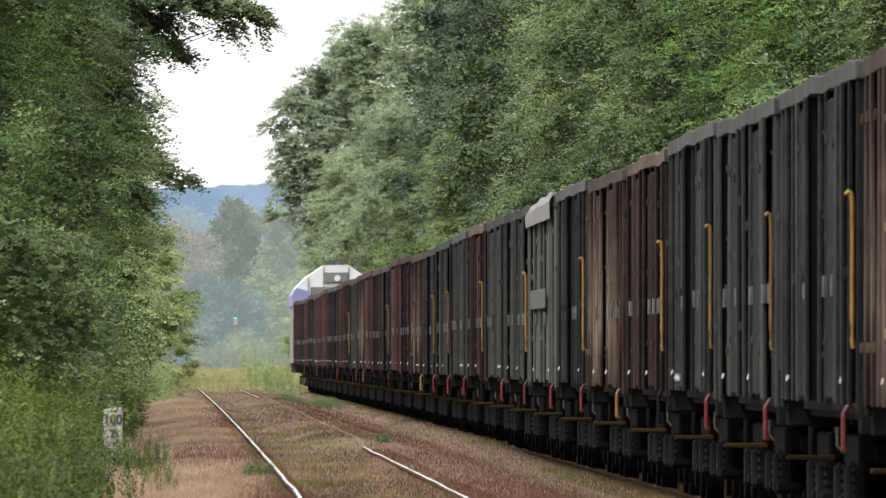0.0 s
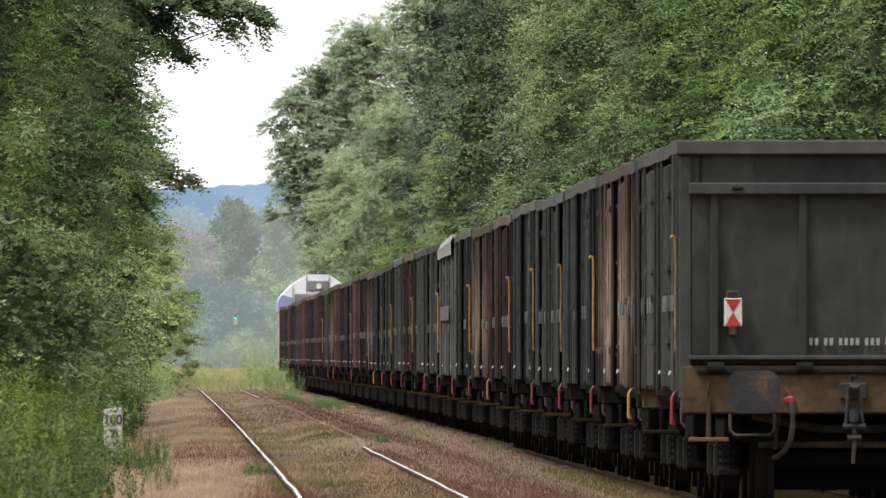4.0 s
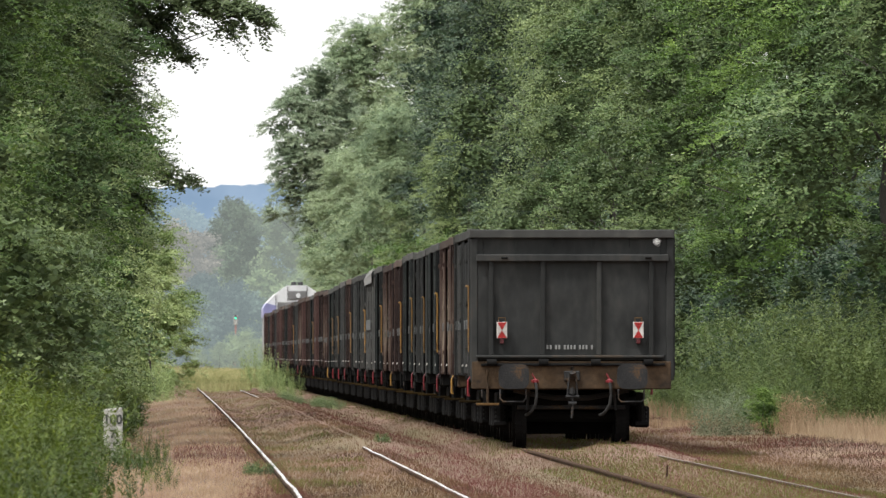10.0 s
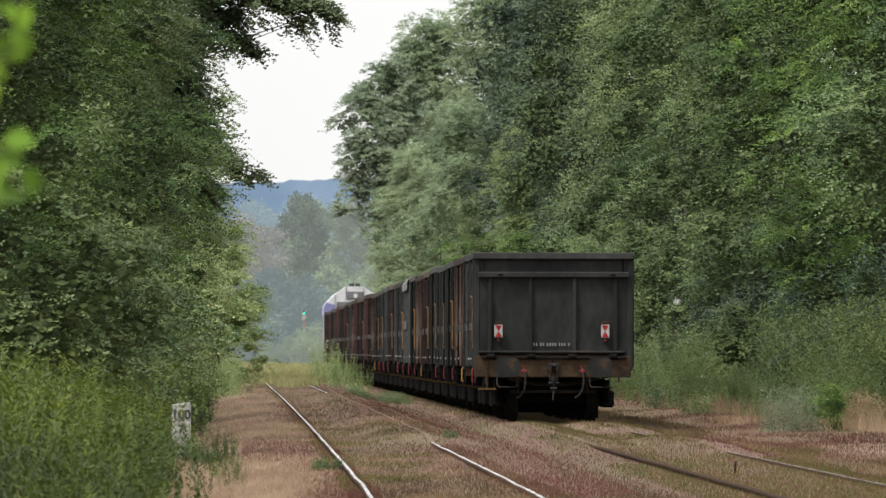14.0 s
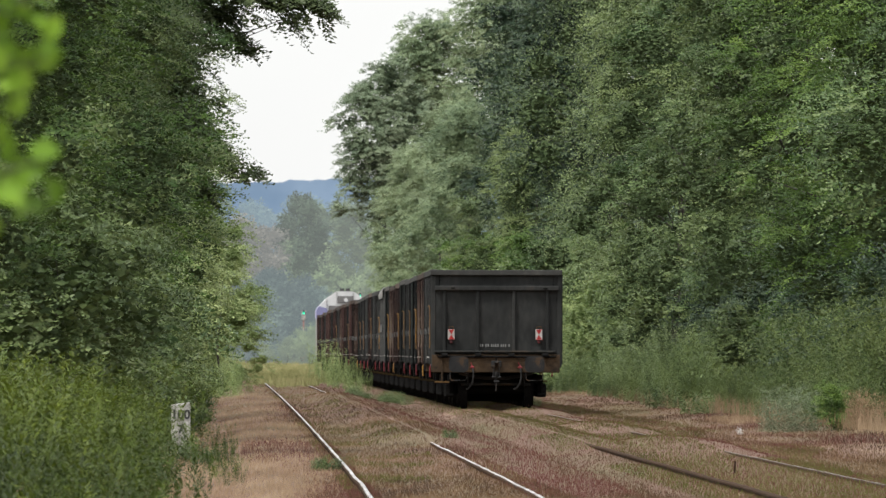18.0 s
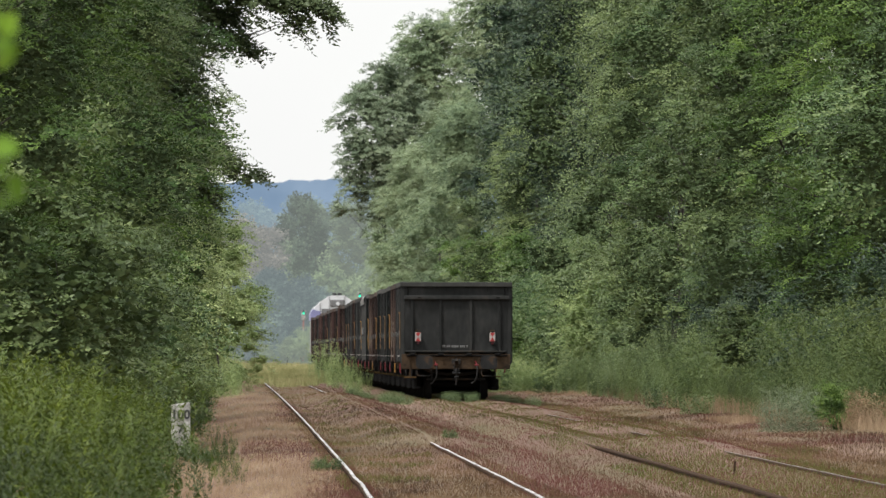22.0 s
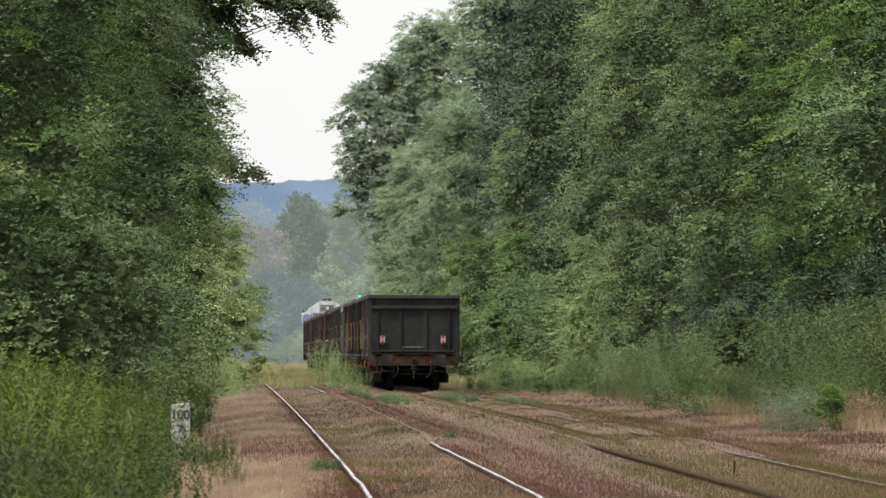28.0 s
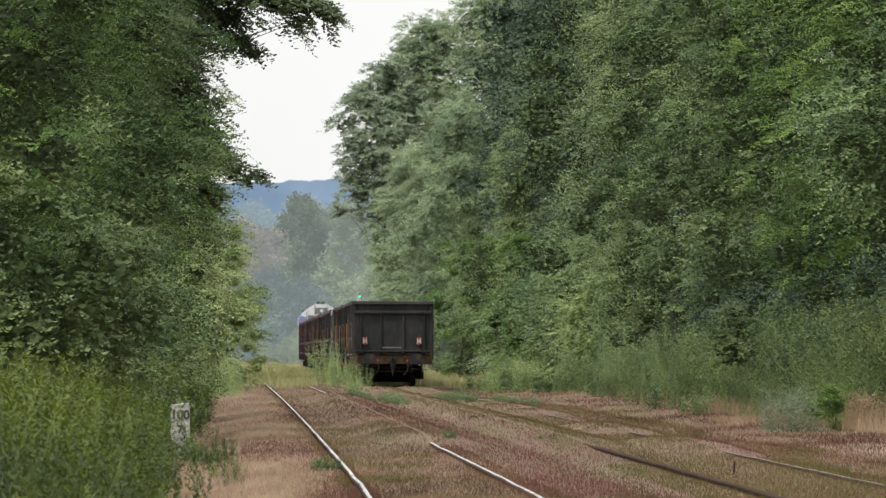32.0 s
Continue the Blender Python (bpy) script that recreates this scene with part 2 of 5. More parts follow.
GRASS_RED = turf("sorrel_red", ((0.36, (0.085, 0.06, 0.03)), (0.46, (0.1, 0.058, 0.036)), (0.53, (0.124, 0.05, 0.04)), (0.6, (0.12, 0.046, 0.042)), (0.68, (0.14, 0.09, 0.056))))
GRASS_OCHRE = turf("ochre_dry_turf", ((0.40, (0.055, 0.034, 0.022)), (0.47, (0.115, 0.071, 0.038)), (0.55, (0.175, 0.112, 0.058)), (0.66, (0.2, 0.14, 0.08))), 0.4)
GRASS_STRAW = turf("dry_straw", ((0.36, (0.18, 0.113, 0.073)), (0.47, (0.27, 0.182, 0.113)), (0.55, (0.335, 0.24, 0.153)), (0.64, (0.39, 0.295, 0.19))))
GRASS_GREEN = turf("green_grass", ((0.36, (0.062, 0.068, 0.018)), (0.5, (0.105, 0.112, 0.03)), (0.64, (0.15, 0.14, 0.055))))
# far grass, its colour lightened partly to stand for haze
GRASS_PALE = turf("pale_meadow_grass", ((0.36, (0.19, 0.198, 0.08)), (0.5, (0.28, 0.275, 0.12)), (0.64, (0.38, 0.34, 0.175))), 0.4)


# ---- mesh tools ----
def part(name, bm, material, parent=None, label=""):
    me = bpy.data.meshes.new(name)
    bm.to_mesh(me)
    bm.free()
    return linked(name, me, material, parent, label)


def linked(name, me, material, parent=None, label=""):
    ob = new(name, me)
    if material and not me.materials:
        for m in (material if isinstance(material, (list, tuple)) else (material,)):
            me.materials.append(m)
    if parent:
        ob.parent = parent
    if label:
        ob["label"] = label
    return ob


def raw_mesh(name, verts, faces, smooth=False):
    """A mesh from arrays: verts (n, 3), faces (m, 3 or 4)."""
    me = bpy.data.meshes.new(name)
    k = faces.shape[1]
    me.vertices.add(len(verts))
    me.vertices.foreach_set("co", np.ascontiguousarray(verts, dtype=np.float32).ravel())
    me.loops.add(faces.size)
    me.loops.foreach_set("vertex_index", np.ascontiguousarray(faces, dtype=np.int32).ravel())
    me.polygons.add(len(faces))
    me.polygons.foreach_set("loop_start", np.arange(0, faces.size, k, dtype=np.int32))
    me.update(calc_edges=True)
    if smooth:
        me.polygons.foreach_set("use_smooth", np.ones(len(faces), dtype=bool))
    return me


def box(bm, x0, x1, y0, y1, z0, z1, bevel=0.0):
    made = bmesh.ops.create_cube(bm, size=1.0, matrix=Matrix.Translation(((x0 + x1) / 2, (y0 + y1) / 2, (z0 + z1) / 2))
                                 @ Matrix.Diagonal((x1 - x0, y1 - y0, z1 - z0, 1)))
    if bevel:
        edges = {e for v in made["verts"] for e in v.link_edges}
        bmesh.ops.bevel(bm, geom=list(edges), offset=bevel, segments=1, affect="EDGES", profile=0.5)
    return bm


def boxes(*rows, bevel=0.0):
    bm = bmesh.new()
    for r in rows:
        box(bm, *r, bevel=bevel)
    return bm


def rod(bm, a, b, r, segments=8, r2=None):
    a, b = Vector(a), Vector(b)
    m = Matrix.Translation((a + b) / 2) @ (b - a).to_track_quat("Z", "Y").to_matrix().to_4x4()
    bmesh.ops.create_cone(bm, cap_ends=True, segments=segments, radius1=r, radius2=r if r2 is None else r2, depth=(b - a).length, matrix=m)
    return bm


def bent(points, r, segments=7):
    """A bent bar through points."""
    bm = bmesh.new()
    pts = [Vector(p) for p in points]
    rings = []
    for i, p in enumerate(pts):
        d = (pts[min(i + 1, len(pts) - 1)] - pts[max(i - 1, 0)]).normalized()
        q = d.to_track_quat("Z", "Y")
        rr = r[i] if isinstance(r, (list, tuple)) else r
        rings.append([bm.verts.new(p + q @ Vector((rr * math.cos(a), rr * math.sin(a), 0)))
                      for a in (2 * math.pi * k / segments for k in range(segments))])
    for one, two in zip(rings, rings[1:]):
        for k in range(segments):
            bm.faces.new((one[k], one[(k + 1) % segments], two[(k + 1) % segments], two[k]))
    bm.faces.new(rings[0][::-1])
    bm.faces.new(rings[-1])
    return bm


def thing(name, label, category, group="", kind=""):
    return tagged(new(name), label, category, group, kind)


# ---- the line ----
def ease(v):
    v = min(1.0, max(0.0, v))
    return v * v * (3 - 2 * v)


def track_x(y):
    """Middle of the train's track."""
    d = y / F
    if d < 0.0212:
        return 5.82 - 456.5 * d - 1260.8 * d * d - 0.08 * ease((155.0 - y) / 50.0)
    e = d - 0.0212
    bend = max(0.0, y - 1250.0)
    return 5.82 - 456.5 * 0.0212 - 1260.8 * 0.0212 ** 2 - 490.0 * e + bend * bend / 9000.0


GAP = -3.98          # from the train's track to the old track


def hump(x, y):
    """Height of the ground: low beds under both tracks, a slight hollow between, banks at both sides."""
    u = x - track_x(min(y, 1500.0))
    z = -0.12
    z += 0.024 * noise.noise(Vector((x * 0.3, y * 0.02, 3.1)))
    z += 0.010 * noise.noise(Vector((x * 0.9, y * 0.06, 7.7)))
    if u > 3.0:
        z += 0.05 * min(u - 3.0, 10.0)
    if u < -7.5:
        z += 0.06 * min(-7.5 - u, 8.0)
    z += 0.14 * ease((2.7 - abs(u - GAP)) / 1.2)
    z += 0.06 * ease((1.8 - abs(u)) / 1.0)
    # rails sunk in turf
    z += 0.03 * ease((1.0 - abs(u - GAP - 0.75)) / 0.7) + 0.025 * ease((0.9 - abs(u - 0.75)) / 0.6)
    if 222 < y < 480:
        z += 0.11 * ease((1.0 - abs(u - GAP - 0.75)) / 0.7) * ease((y - 222) / 12) * ease((480 - y) / 30)
    if y > 228:
        z += 0.09 * ease((0.9 - abs(u + 0.75)) / 0.6) * ease((y - 228) / 20)
    if y > 205:
        z += 0.09 * ease((0.9 - abs(u - 0.75)) / 0.6) * ease(0.7 + 2.6 * noise.noise(Vector((0.0, y * 0.04, 2.0)))) * ease((y - 205) / 30) * (1 - ease((y - 300) / 8) * ease((352 - y) / 8))
    return z


def grid_x(y, us):
    return [track_x(min(y, 1500.0)) + u for u in us]


def build_ground():
    us = [-4500, -1200, -300, -100, -50, -30, -20, -15] + [-12 + 0.5 * i for i in range(10)] + [-7 + 0.2 * i for i in range(52)] + [3.5 + 0.5 * i for i in range(18)] + [15, 20, 30, 50, 100, 300, 1200, 4500]
    ys = [-60, -20, 20, 60, 90] + [110 + 2.0 * i for i in range(75)] + [260 + 4 * i for i in range(95)] + [640 + 25 * i for i in range(40)] + [1700, 2000, 2500, 3500, 4900]
    verts, faces = [], []
    for y in ys:
        for x in grid_x(y, us):
            verts.append((x, y, hump(x, y)))
    w = len(us)
    for j in range(len(ys) - 1):
        for i in range(w - 1):
            a = j * w + i
            faces.append((a, a + 1, a + 1 + w, a + w))
    me = raw_mesh("ground", np.array(verts), np.array(faces), True)
    tagged(linked("ground", me, SOIL), "dry brown soil and old ballast overgrown with grass", "ground", kind="structure")


def rail_profile(side, y0, y1, step, offset, z, seed, worn=0.9):
    """One rail as body, head and the narrow worn band on top; it wavers a little, as old track does."""
    head = [(-0.031, -0.045), (-0.031, -0.012), (-0.02, -0.003), (0.02, -0.003), (0.031, -0.012), (0.031, -0.045)]
    body = [(-0.07, -0.16), (-0.07, -0.148), (-0.012, -0.13), (-0.012, -0.045), (0.012, -0.045), (0.012, -0.13), (0.07, -0.148), (0.07, -0.16)]
    band = [(-0.019, -0.003), (-0.017, 0.0), (0.017, 0.0), (0.019, -0.003)]
    out = []
    ys = np.arange(y0, y1, step)
    mid = [(track_x(y) + offset + side * 0.752 + 0.008 * noise.noise(Vector((seed, y * 0.1, 0.0))) + 0.007 * noise.noise(Vector((seed, y * 0.35, 4.0))),
            z + 0.007 * noise.noise(Vector((seed + 9, y * 0.1, 0.0)))) for y in ys]
    for prof in (head, body, band):
        k = len(prof)
        wide = [worn + 0.6 * noise.noise(Vector((seed, y * 0.5, 2.0))) if prof is band else 1.0 for y in ys]
        verts = [(mx + px * w, y, mz + pz) for y, (mx, mz), w in zip(ys, mid, wide) for px, pz in prof]
        faces = [(j * k + i, j * k + (i + 1) % k, (j + 1) * k + (i + 1) % k, (j + 1) * k + i) for j in range(len(ys) - 1) for i in range(k)]
        out.append(raw_mesh("rail", np.array(verts), np.array(faces)))
    return out


def build_track(name, offset, z, label, bright):
    track = thing(name, label, "railway track", kind="structure")
    for side in (-1, 1):
        head, body, band = rail_profile(side, 20.0, 1480.0, 1.5, offset, z, 5.0 * side + offset, 0.9 if bright else 0.55)
        rail = linked("rail", body, RAIL_RUST, track)
        linked("rail_head", head, RAIL_RUST, rail)
        linked("running_band", band, RAIL_TOP if bright else RAIL_RUST if side < 0 else RAIL_DULL, rail)
    me = None
    for i in range(200):
        y = 120 + 0.65 * i
        if me is None:
            first = part("sleeper", boxes((-1.25, 1.25, -0.12, 0.12, -0.14, 0.0), bevel=0.015), SLEEPER, track)
            me = first.data
            ob = first
        else:
            ob = linked("sleeper", me, None, track)
        ob.location = (track_x(y) + offset, y, z - 0.155)
        ob.rotation_euler = (0, 0, random.uniform(-0.01, 0.01))


build_ground()
build_track("railway_track_1", 0.0, 0.0, "overgrown railway track with worn rails in moss and grass", False)
build_track("railway_track_2", GAP, 0.085, "disused railway track with pale rails sunk in red sorrel", True)


# ---- plants ----
rng = np.random.default_rng(5)


def frame_of(d):
    """Two unit vectors square to each of d (n, 3)."""
    up = np.where(np.abs(d[:, 2:3]) > 0.9, np.array([[1.0, 0, 0]]), np.array([[0, 0, 1.0]]))
    a = np.cross(d, up)
    a /= np.linalg.norm(a, axis=1, keepdims=True) + 1e-9
    return a, np.cross(a, d)


def unit(v):
    return v / (np.linalg.norm(v, axis=1, keepdims=True) + 1e-9)


def sprays(origin, heading, length, leaflets, leaf, width, droop=0.25, face=None):
    """Leafy twigs: pairs of leaflets along each heading. Returns quads as verts (n*4, 3)."""
    n = len(origin)
    heading = unit(heading)
    a, b = frame_of(heading)
    out = []
    for k in range(leaflets):
        f = (k + 0.6) / leaflets
        side = 1 if k % 2 else -1
        base = origin + heading * (length * f)[:, None]
        base = base - np.array([[0, 0, 1.0]]) * (droop * length * f * f)[:, None]
        d = unit(heading * 0.55 + a * side * rng.uniform(0.6, 1.1, (n, 1)) + b * rng.normal(0, 0.35, (n, 1)) + rng.normal(0, 0.2, (n, 3)))
        p, q = frame_of(d)
        if face is None:
            wide = unit(p * 0.8 + q * rng.normal(0, 0.6, (n, 1)))
        else:
            wide = unit(np.cross(d, face + rng.normal(0, 0.2, (n, 3))))
        ll = leaf * rng.uniform(0.65, 1.25, (n, 1))
        ww = width * rng.uniform(0.7, 1.2, (n, 1))
        dip = np.cross(d, wide) * ll * 0.12
        out.append(np.stack([base, base + d * ll * 0.5 + wide * ww * 0.5 + dip, base + d * ll, base + d * ll * 0.5 - wide * ww * 0.5 + dip], 1))
    return np.concatenate(out).reshape(-1, 3)


def leaf_mesh(name, verts):
    n = len(verts) // 4
    return raw_mesh(name, verts, np.arange(n * 4).reshape(n, 4))


def lobes(height, low, radius, count, top_power=1.0, lobe=0.27):
    """Lobes of a crown, middle points and sizes, set round its uneven outside with hollows between."""
    f = (np.arange(count) + rng.uniform(0.1, 0.9, count)) / count
    f = f ** top_power
    z = low + (height - low) * f
    prof = radius * np.sqrt(np.clip(1 - (2 * f - 0.75) ** 2 / 1.7, 0.04, 1)) * rng.uniform(0.62, 1.2, count)
    ang = np.arange(count) * 2.4 + rng.uniform(-0.5, 0.5, count)
    size = rng.choice([0.5, 0.8, 1.1, 1.7], count) * rng.uniform(0.9, 1.1, count) * radius * lobe
    r = np.maximum(prof - size * 0.75, 0.1) * rng.uniform(0.85, 1.0, count)
    mid = np.stack([r * np.cos(ang), r * np.sin(ang), z + size * 0.3], 1)
    return mid, size


def lump(m, s, rings=10, round_about=14):
    """A ragged closed mass of quads round m."""
    th = np.linspace(0.02, math.pi - 0.02, rings + 1)
    ph = np.linspace(0, 2 * math.pi, round_about, endpoint=False)
    r = s * rng.uniform(0.7, 1.15, (rings + 1, round_about))
    g = np.stack([r * np.sin(th)[:, None] * np.cos(ph)[None], r * np.sin(th)[:, None] * np.sin(ph)[None], r * 0.8 * np.cos(th)[:, None] * np.ones((1, round_about))], 2) + m
    g[:, :, 2] = np.maximum(g[:, :, 2], 0.02)
    g = g + rng.normal(0, 0.06, g.shape) * s
    n = np.roll(g, -1, 1)
    return np.stack([g[:-1], g[1:], n[1:], n[:-1]], 2).reshape(-1, 3)


def crown_verts(height, low, radius, count, plates, per, leaf, width, leaflets=8, droop=0.25, twig=0.5, top_power=0.8, core=0.62, fan=0.5, inside=200, lobe=0.27, chunk=0.11, boughs=()):
    """Leaves of a crown: lobes carry flat fans of leafy twigs, one above another with dark gaps between; boughs adds lobes of their own."""
    mid, size = lobes(height, low, radius, count, top_power, lobe)
    if boughs:
        mid = np.concatenate([mid, np.array([b[:3] for b in boughs])])
        size = np.concatenate([size, np.array([b[3] for b in boughs])])
        count = len(size)
    weight = size ** 1.4 * np.where(np.arange(count) >= count - len(boughs), 2.2, 1.0)
    pick = rng.choice(count, plates, p=weight / weight.sum())
    out = unit(mid[pick] * np.array([[1, 1, 0.0]]) + 1e-3)
    up = np.array([[0, 0, 1.0]])
    d = unit(rng.normal(0, 0.75, (plates, 3)) + 0.7 * out + 0.75 * up)
    centre = mid[pick] + d * size[pick][:, None] * (1.08 - 0.5 * rng.random((plates, 1)) ** 2) * np.array([[1, 1, 0.85]])
    head = unit(d * np.array([[1, 1, 0.3]]) + 0.4 * out + rng.normal(0, 0.25, (plates, 3)))
    side = unit(np.cross(head, up))
    wide = fan * rng.uniform(0.6, 1.3, (plates, 1)) * np.clip(size[pick] / np.median(size), 0.5, 1.5)[:, None]
    pos, way, face = [], [], []
    for _ in range(per):
        f, g = rng.uniform(-0.7, 0.7, (plates, 1)), rng.normal(0, 0.45, (plates, 1))
        pos.append(centre + head * f * wide + side * g * wide - up * (0.35 * (f + 0.5) ** 2 * wide) + up * rng.normal(0, 0.05, (plates, 1)))
        way.append(unit(head + side * g * 0.9 + rng.normal(0, 0.18, (plates, 3)) - 0.12 * up))
        face.append(unit(0.45 * up + 0.85 * d + rng.normal(0, 0.16, (plates, 3))))
    pos, way, face = np.concatenate(pos), np.concatenate(way), np.concatenate(face)
    pos[:, 2] = np.maximum(pos[:, 2], 0.12)
    v = [sprays(pos, way, twig * rng.uniform(0.6, 1.3, len(pos)), leaflets, leaf, width, droop, face)]
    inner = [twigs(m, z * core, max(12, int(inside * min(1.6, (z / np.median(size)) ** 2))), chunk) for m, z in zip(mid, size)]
    return v[0], mid, size, np.concatenate(inner)


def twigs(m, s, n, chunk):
    """Opaque random quads filling the inside of a lobe, so that gaps in the crown go dark."""
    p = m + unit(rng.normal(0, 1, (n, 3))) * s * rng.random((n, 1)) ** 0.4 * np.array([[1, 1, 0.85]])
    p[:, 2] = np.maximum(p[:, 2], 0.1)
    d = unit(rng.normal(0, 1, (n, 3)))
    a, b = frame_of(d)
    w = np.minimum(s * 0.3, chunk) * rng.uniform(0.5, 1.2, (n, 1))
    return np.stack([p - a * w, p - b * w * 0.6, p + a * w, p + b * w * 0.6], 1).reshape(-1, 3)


def trunk_mesh(height, radius, mid, lean=0.3, limbs=9):
    bm = bmesh.new()
    spine = [Vector((lean * noise.noise(Vector((f * 3, radius * 9, 0))), lean * noise.noise(Vector((f * 3, 4, radius * 7))), height * f * 0.85 - 0.15)) for f in (0, 0.08, 0.2, 0.4, 0.6, 0.8, 1.0)]
    radii = [radius * 1.5, radius * 1.1, radius, radius * 0.8, radius * 0.55, radius * 0.3, radius * 0.08]
    stack = [bent(spine, radii, 8)]
    order = sorted([i for i in range(len(mid)) if mid[i][2] > 0.35 * height], key=lambda i: -abs(mid[i][0]) - abs(mid[i][1]))[1:2 * limbs:2]
    for i in order:
        tip = Vector(mid[i])
        start_z = max(0.6, tip.z * 0.62)
        root = Vector((0, 0, start_z))
        knee = (root + tip) / 2 + Vector((0, 0, 0.12 * (tip - root).length))
        stack.append(bent((root, knee, tip), (radius * 0.24, radius * 0.13, radius * 0.03), 6))
    me = bpy.data.meshes.new("trunk")
    for b in stack:
        t = bpy.data.meshes.new("limb")
        b.to_mesh(t)
        b.free()
        bm.from_mesh(t)
        bpy.data.meshes.remove(t)
    bm.to_mesh(me)
    bm.free()
    me.polygons.foreach_set("use_smooth", np.ones(len(me.polygons), dtype=bool))
    return me


PLANTS = {}
PALE_INSIDE = ("willow", "tall", "shrub", "spire", "round", "sallow", "oak", "walnut")


def plant_kind(key, leaf_material, height, low, radius, count, plates, per, leaf, width, trunk=0.16, **more):
    v, mid, size, inner = crown_verts(height, low, radius, count, plates, per, leaf, width, **more)
    PLANTS[key] = (leaf_mesh("crown", v), trunk_mesh(height, trunk, mid, limbs=9 if trunk > 0.1 else 0), leaf_material, leaf_mesh("inner_foliage", inner))


def plant(key, name, x, y, size=1.0, turn=0.0, label="", category="tree", group="", material=None, z=None, stretch=1.0):
    crown, trunk, leaf_material, inner = PLANTS[key]
    ob = thing(name, label, category, group)
    ob.matrix_basis = pose(x, y, hump(x, y) if z is None else z, 0, 0, turn) @ Matrix.Diagonal((size, size, size * stretch, 1))
    linked("trunk", trunk, BARK, ob)
    core = linked("inner_foliage", inner, INNER_SHADE if key not in PALE_INSIDE else leaf_material, ob)
    if material and key in PALE_INSIDE:
        core.material_slots[0].link = "OBJECT"
        core.material_slots[0].material = material
    top = linked("crown", crown, leaf_material, ob)
    if material:
        top.material_slots[0].link = "OBJECT"
        top.material_slots[0].material = material
    return ob


plant_kind("ash", LEAF_ASH, 15, 2.0, 4.2, 84, 1700, 5, 0.092, 0.043, leaflets=8, twig=0.34, fan=0.27, inside=500, chunk=0.06, lobe=0.21)
plant_kind("hazel", LEAF_BROWNISH, 11, 1.0, 3.6, 70, 1500, 5, 0.09, 0.054, leaflets=6, twig=0.3, fan=0.25, inside=500, chunk=0.06, lobe=0.22)
plant_kind("oak", LEAF_DARK, 20, 1.0, 4.6, 90, 1250, 5, 0.17, 0.1, leaflets=6, twig=0.4, droop=0.1, fan=0.36, lobe=0.24, inside=300)
plant_kind("willow", LEAF_PALE, 13, 0.4, 3.4, 70, 950, 5, 0.14, 0.055, leaflets=8, twig=0.42, droop=0.4, fan=0.3, chunk=0.12, lobe=0.24)
plant_kind("birch", LEAF_BIRCH, 18, 1.5, 4.0, 70, 1000, 5, 0.11, 0.06, leaflets=9, twig=1.1, droop=1.7, fan=0.3, lobe=0.24, inside=300)
plant_kind("robinia", LEAF_BRIGHT, 12, 1.8, 3.4, 56, 1300, 5, 0.085, 0.034, leaflets=12, twig=0.5, droop=0.3, fan=0.34, inside=600, chunk=0.06, lobe=0.24)
plant_kind("walnut", LEAF_WALNUT, 13.5, 3.6, 2.3, 64, 1900, 5, 0.11, 0.05, leaflets=10, twig=0.34, droop=0.5, fan=0.34, top_power=1.0, core=0.75, inside=450, chunk=0.05,
           boughs=((1.4, -0.8, 8.9, 0.9), (1.9, 0.4, 8.3, 0.8), (1.9, -0.5, 7.5, 0.7), (1.8, 0.2, 6.7, 0.7), (1.9, -0.3, 5.9, 0.7), (2.6, -0.3, 8.6, 0.6), (3.4, 0, 8.55, 0.55), (3.9, 0.1, 8.5, 0.42), (4.3, 0.1, 8.45, 0.36), (4.7, 0, 8.35, 0.3), (5.0, 0, 8.25, 0.2), (5.2, 0, 8.1, 0.14), (4.4, 0.2, 8.0, 0.18), (2.9, 0.4, 8.0, 0.42), (3.2, 0.2, 7.6, 0.26), (3.5, 0.1, 7.4, 0.16),
                   (2.4, 0, 5.5, 0.45), (2.8, -0.1, 5.2, 0.36), (3.25, 0, 5.0, 0.24), (3.6, 0, 4.9, 0.16), (2.3, 0.3, 4.4, 0.5)))
plant_kind("tall", LEAF_PALE, 23, 8.0, 4.0, 70, 1800, 5, 0.18, 0.1, leaflets=7, twig=0.45, fan=0.36, chunk=0.14, lobe=0.30)
plant_kind("round", LEAF_GREY, 19.6, 9.8, 3.2, 44, 1150, 5, 0.18, 0.1, leaflets=7, twig=0.45, fan=0.36, chunk=0.14, lobe=0.34, top_power=0.9)
plant_kind("sallow", LEAF_PALE, 13.5, 0.4, 2.7, 50, 950, 5, 0.16, 0.06, leaflets=8, twig=0.45, droop=0.4, fan=0.32, chunk=0.12, lobe=0.28)
plant_kind("back", LEAF_ASH, 20, 2.0, 5.0, 46, 700, 4, 0.2, 0.115, leaflets=6, twig=0.5, fan=0.6, inside=110, chunk=0.18)
plant_kind("shrub", LEAF_SHRUB, 4.2, 0.1, 2.2, 24, 270, 5, 0.10, 0.05, trunk=0.05, leaflets=6, twig=0.38, fan=0.32)
plant_kind("spire", LEAF_BRIGHT, 6.0, 0.1, 1.7, 26, 220, 5, 0.12, 0.055, trunk=0.06, leaflets=7, twig=0.45, fan=0.3)

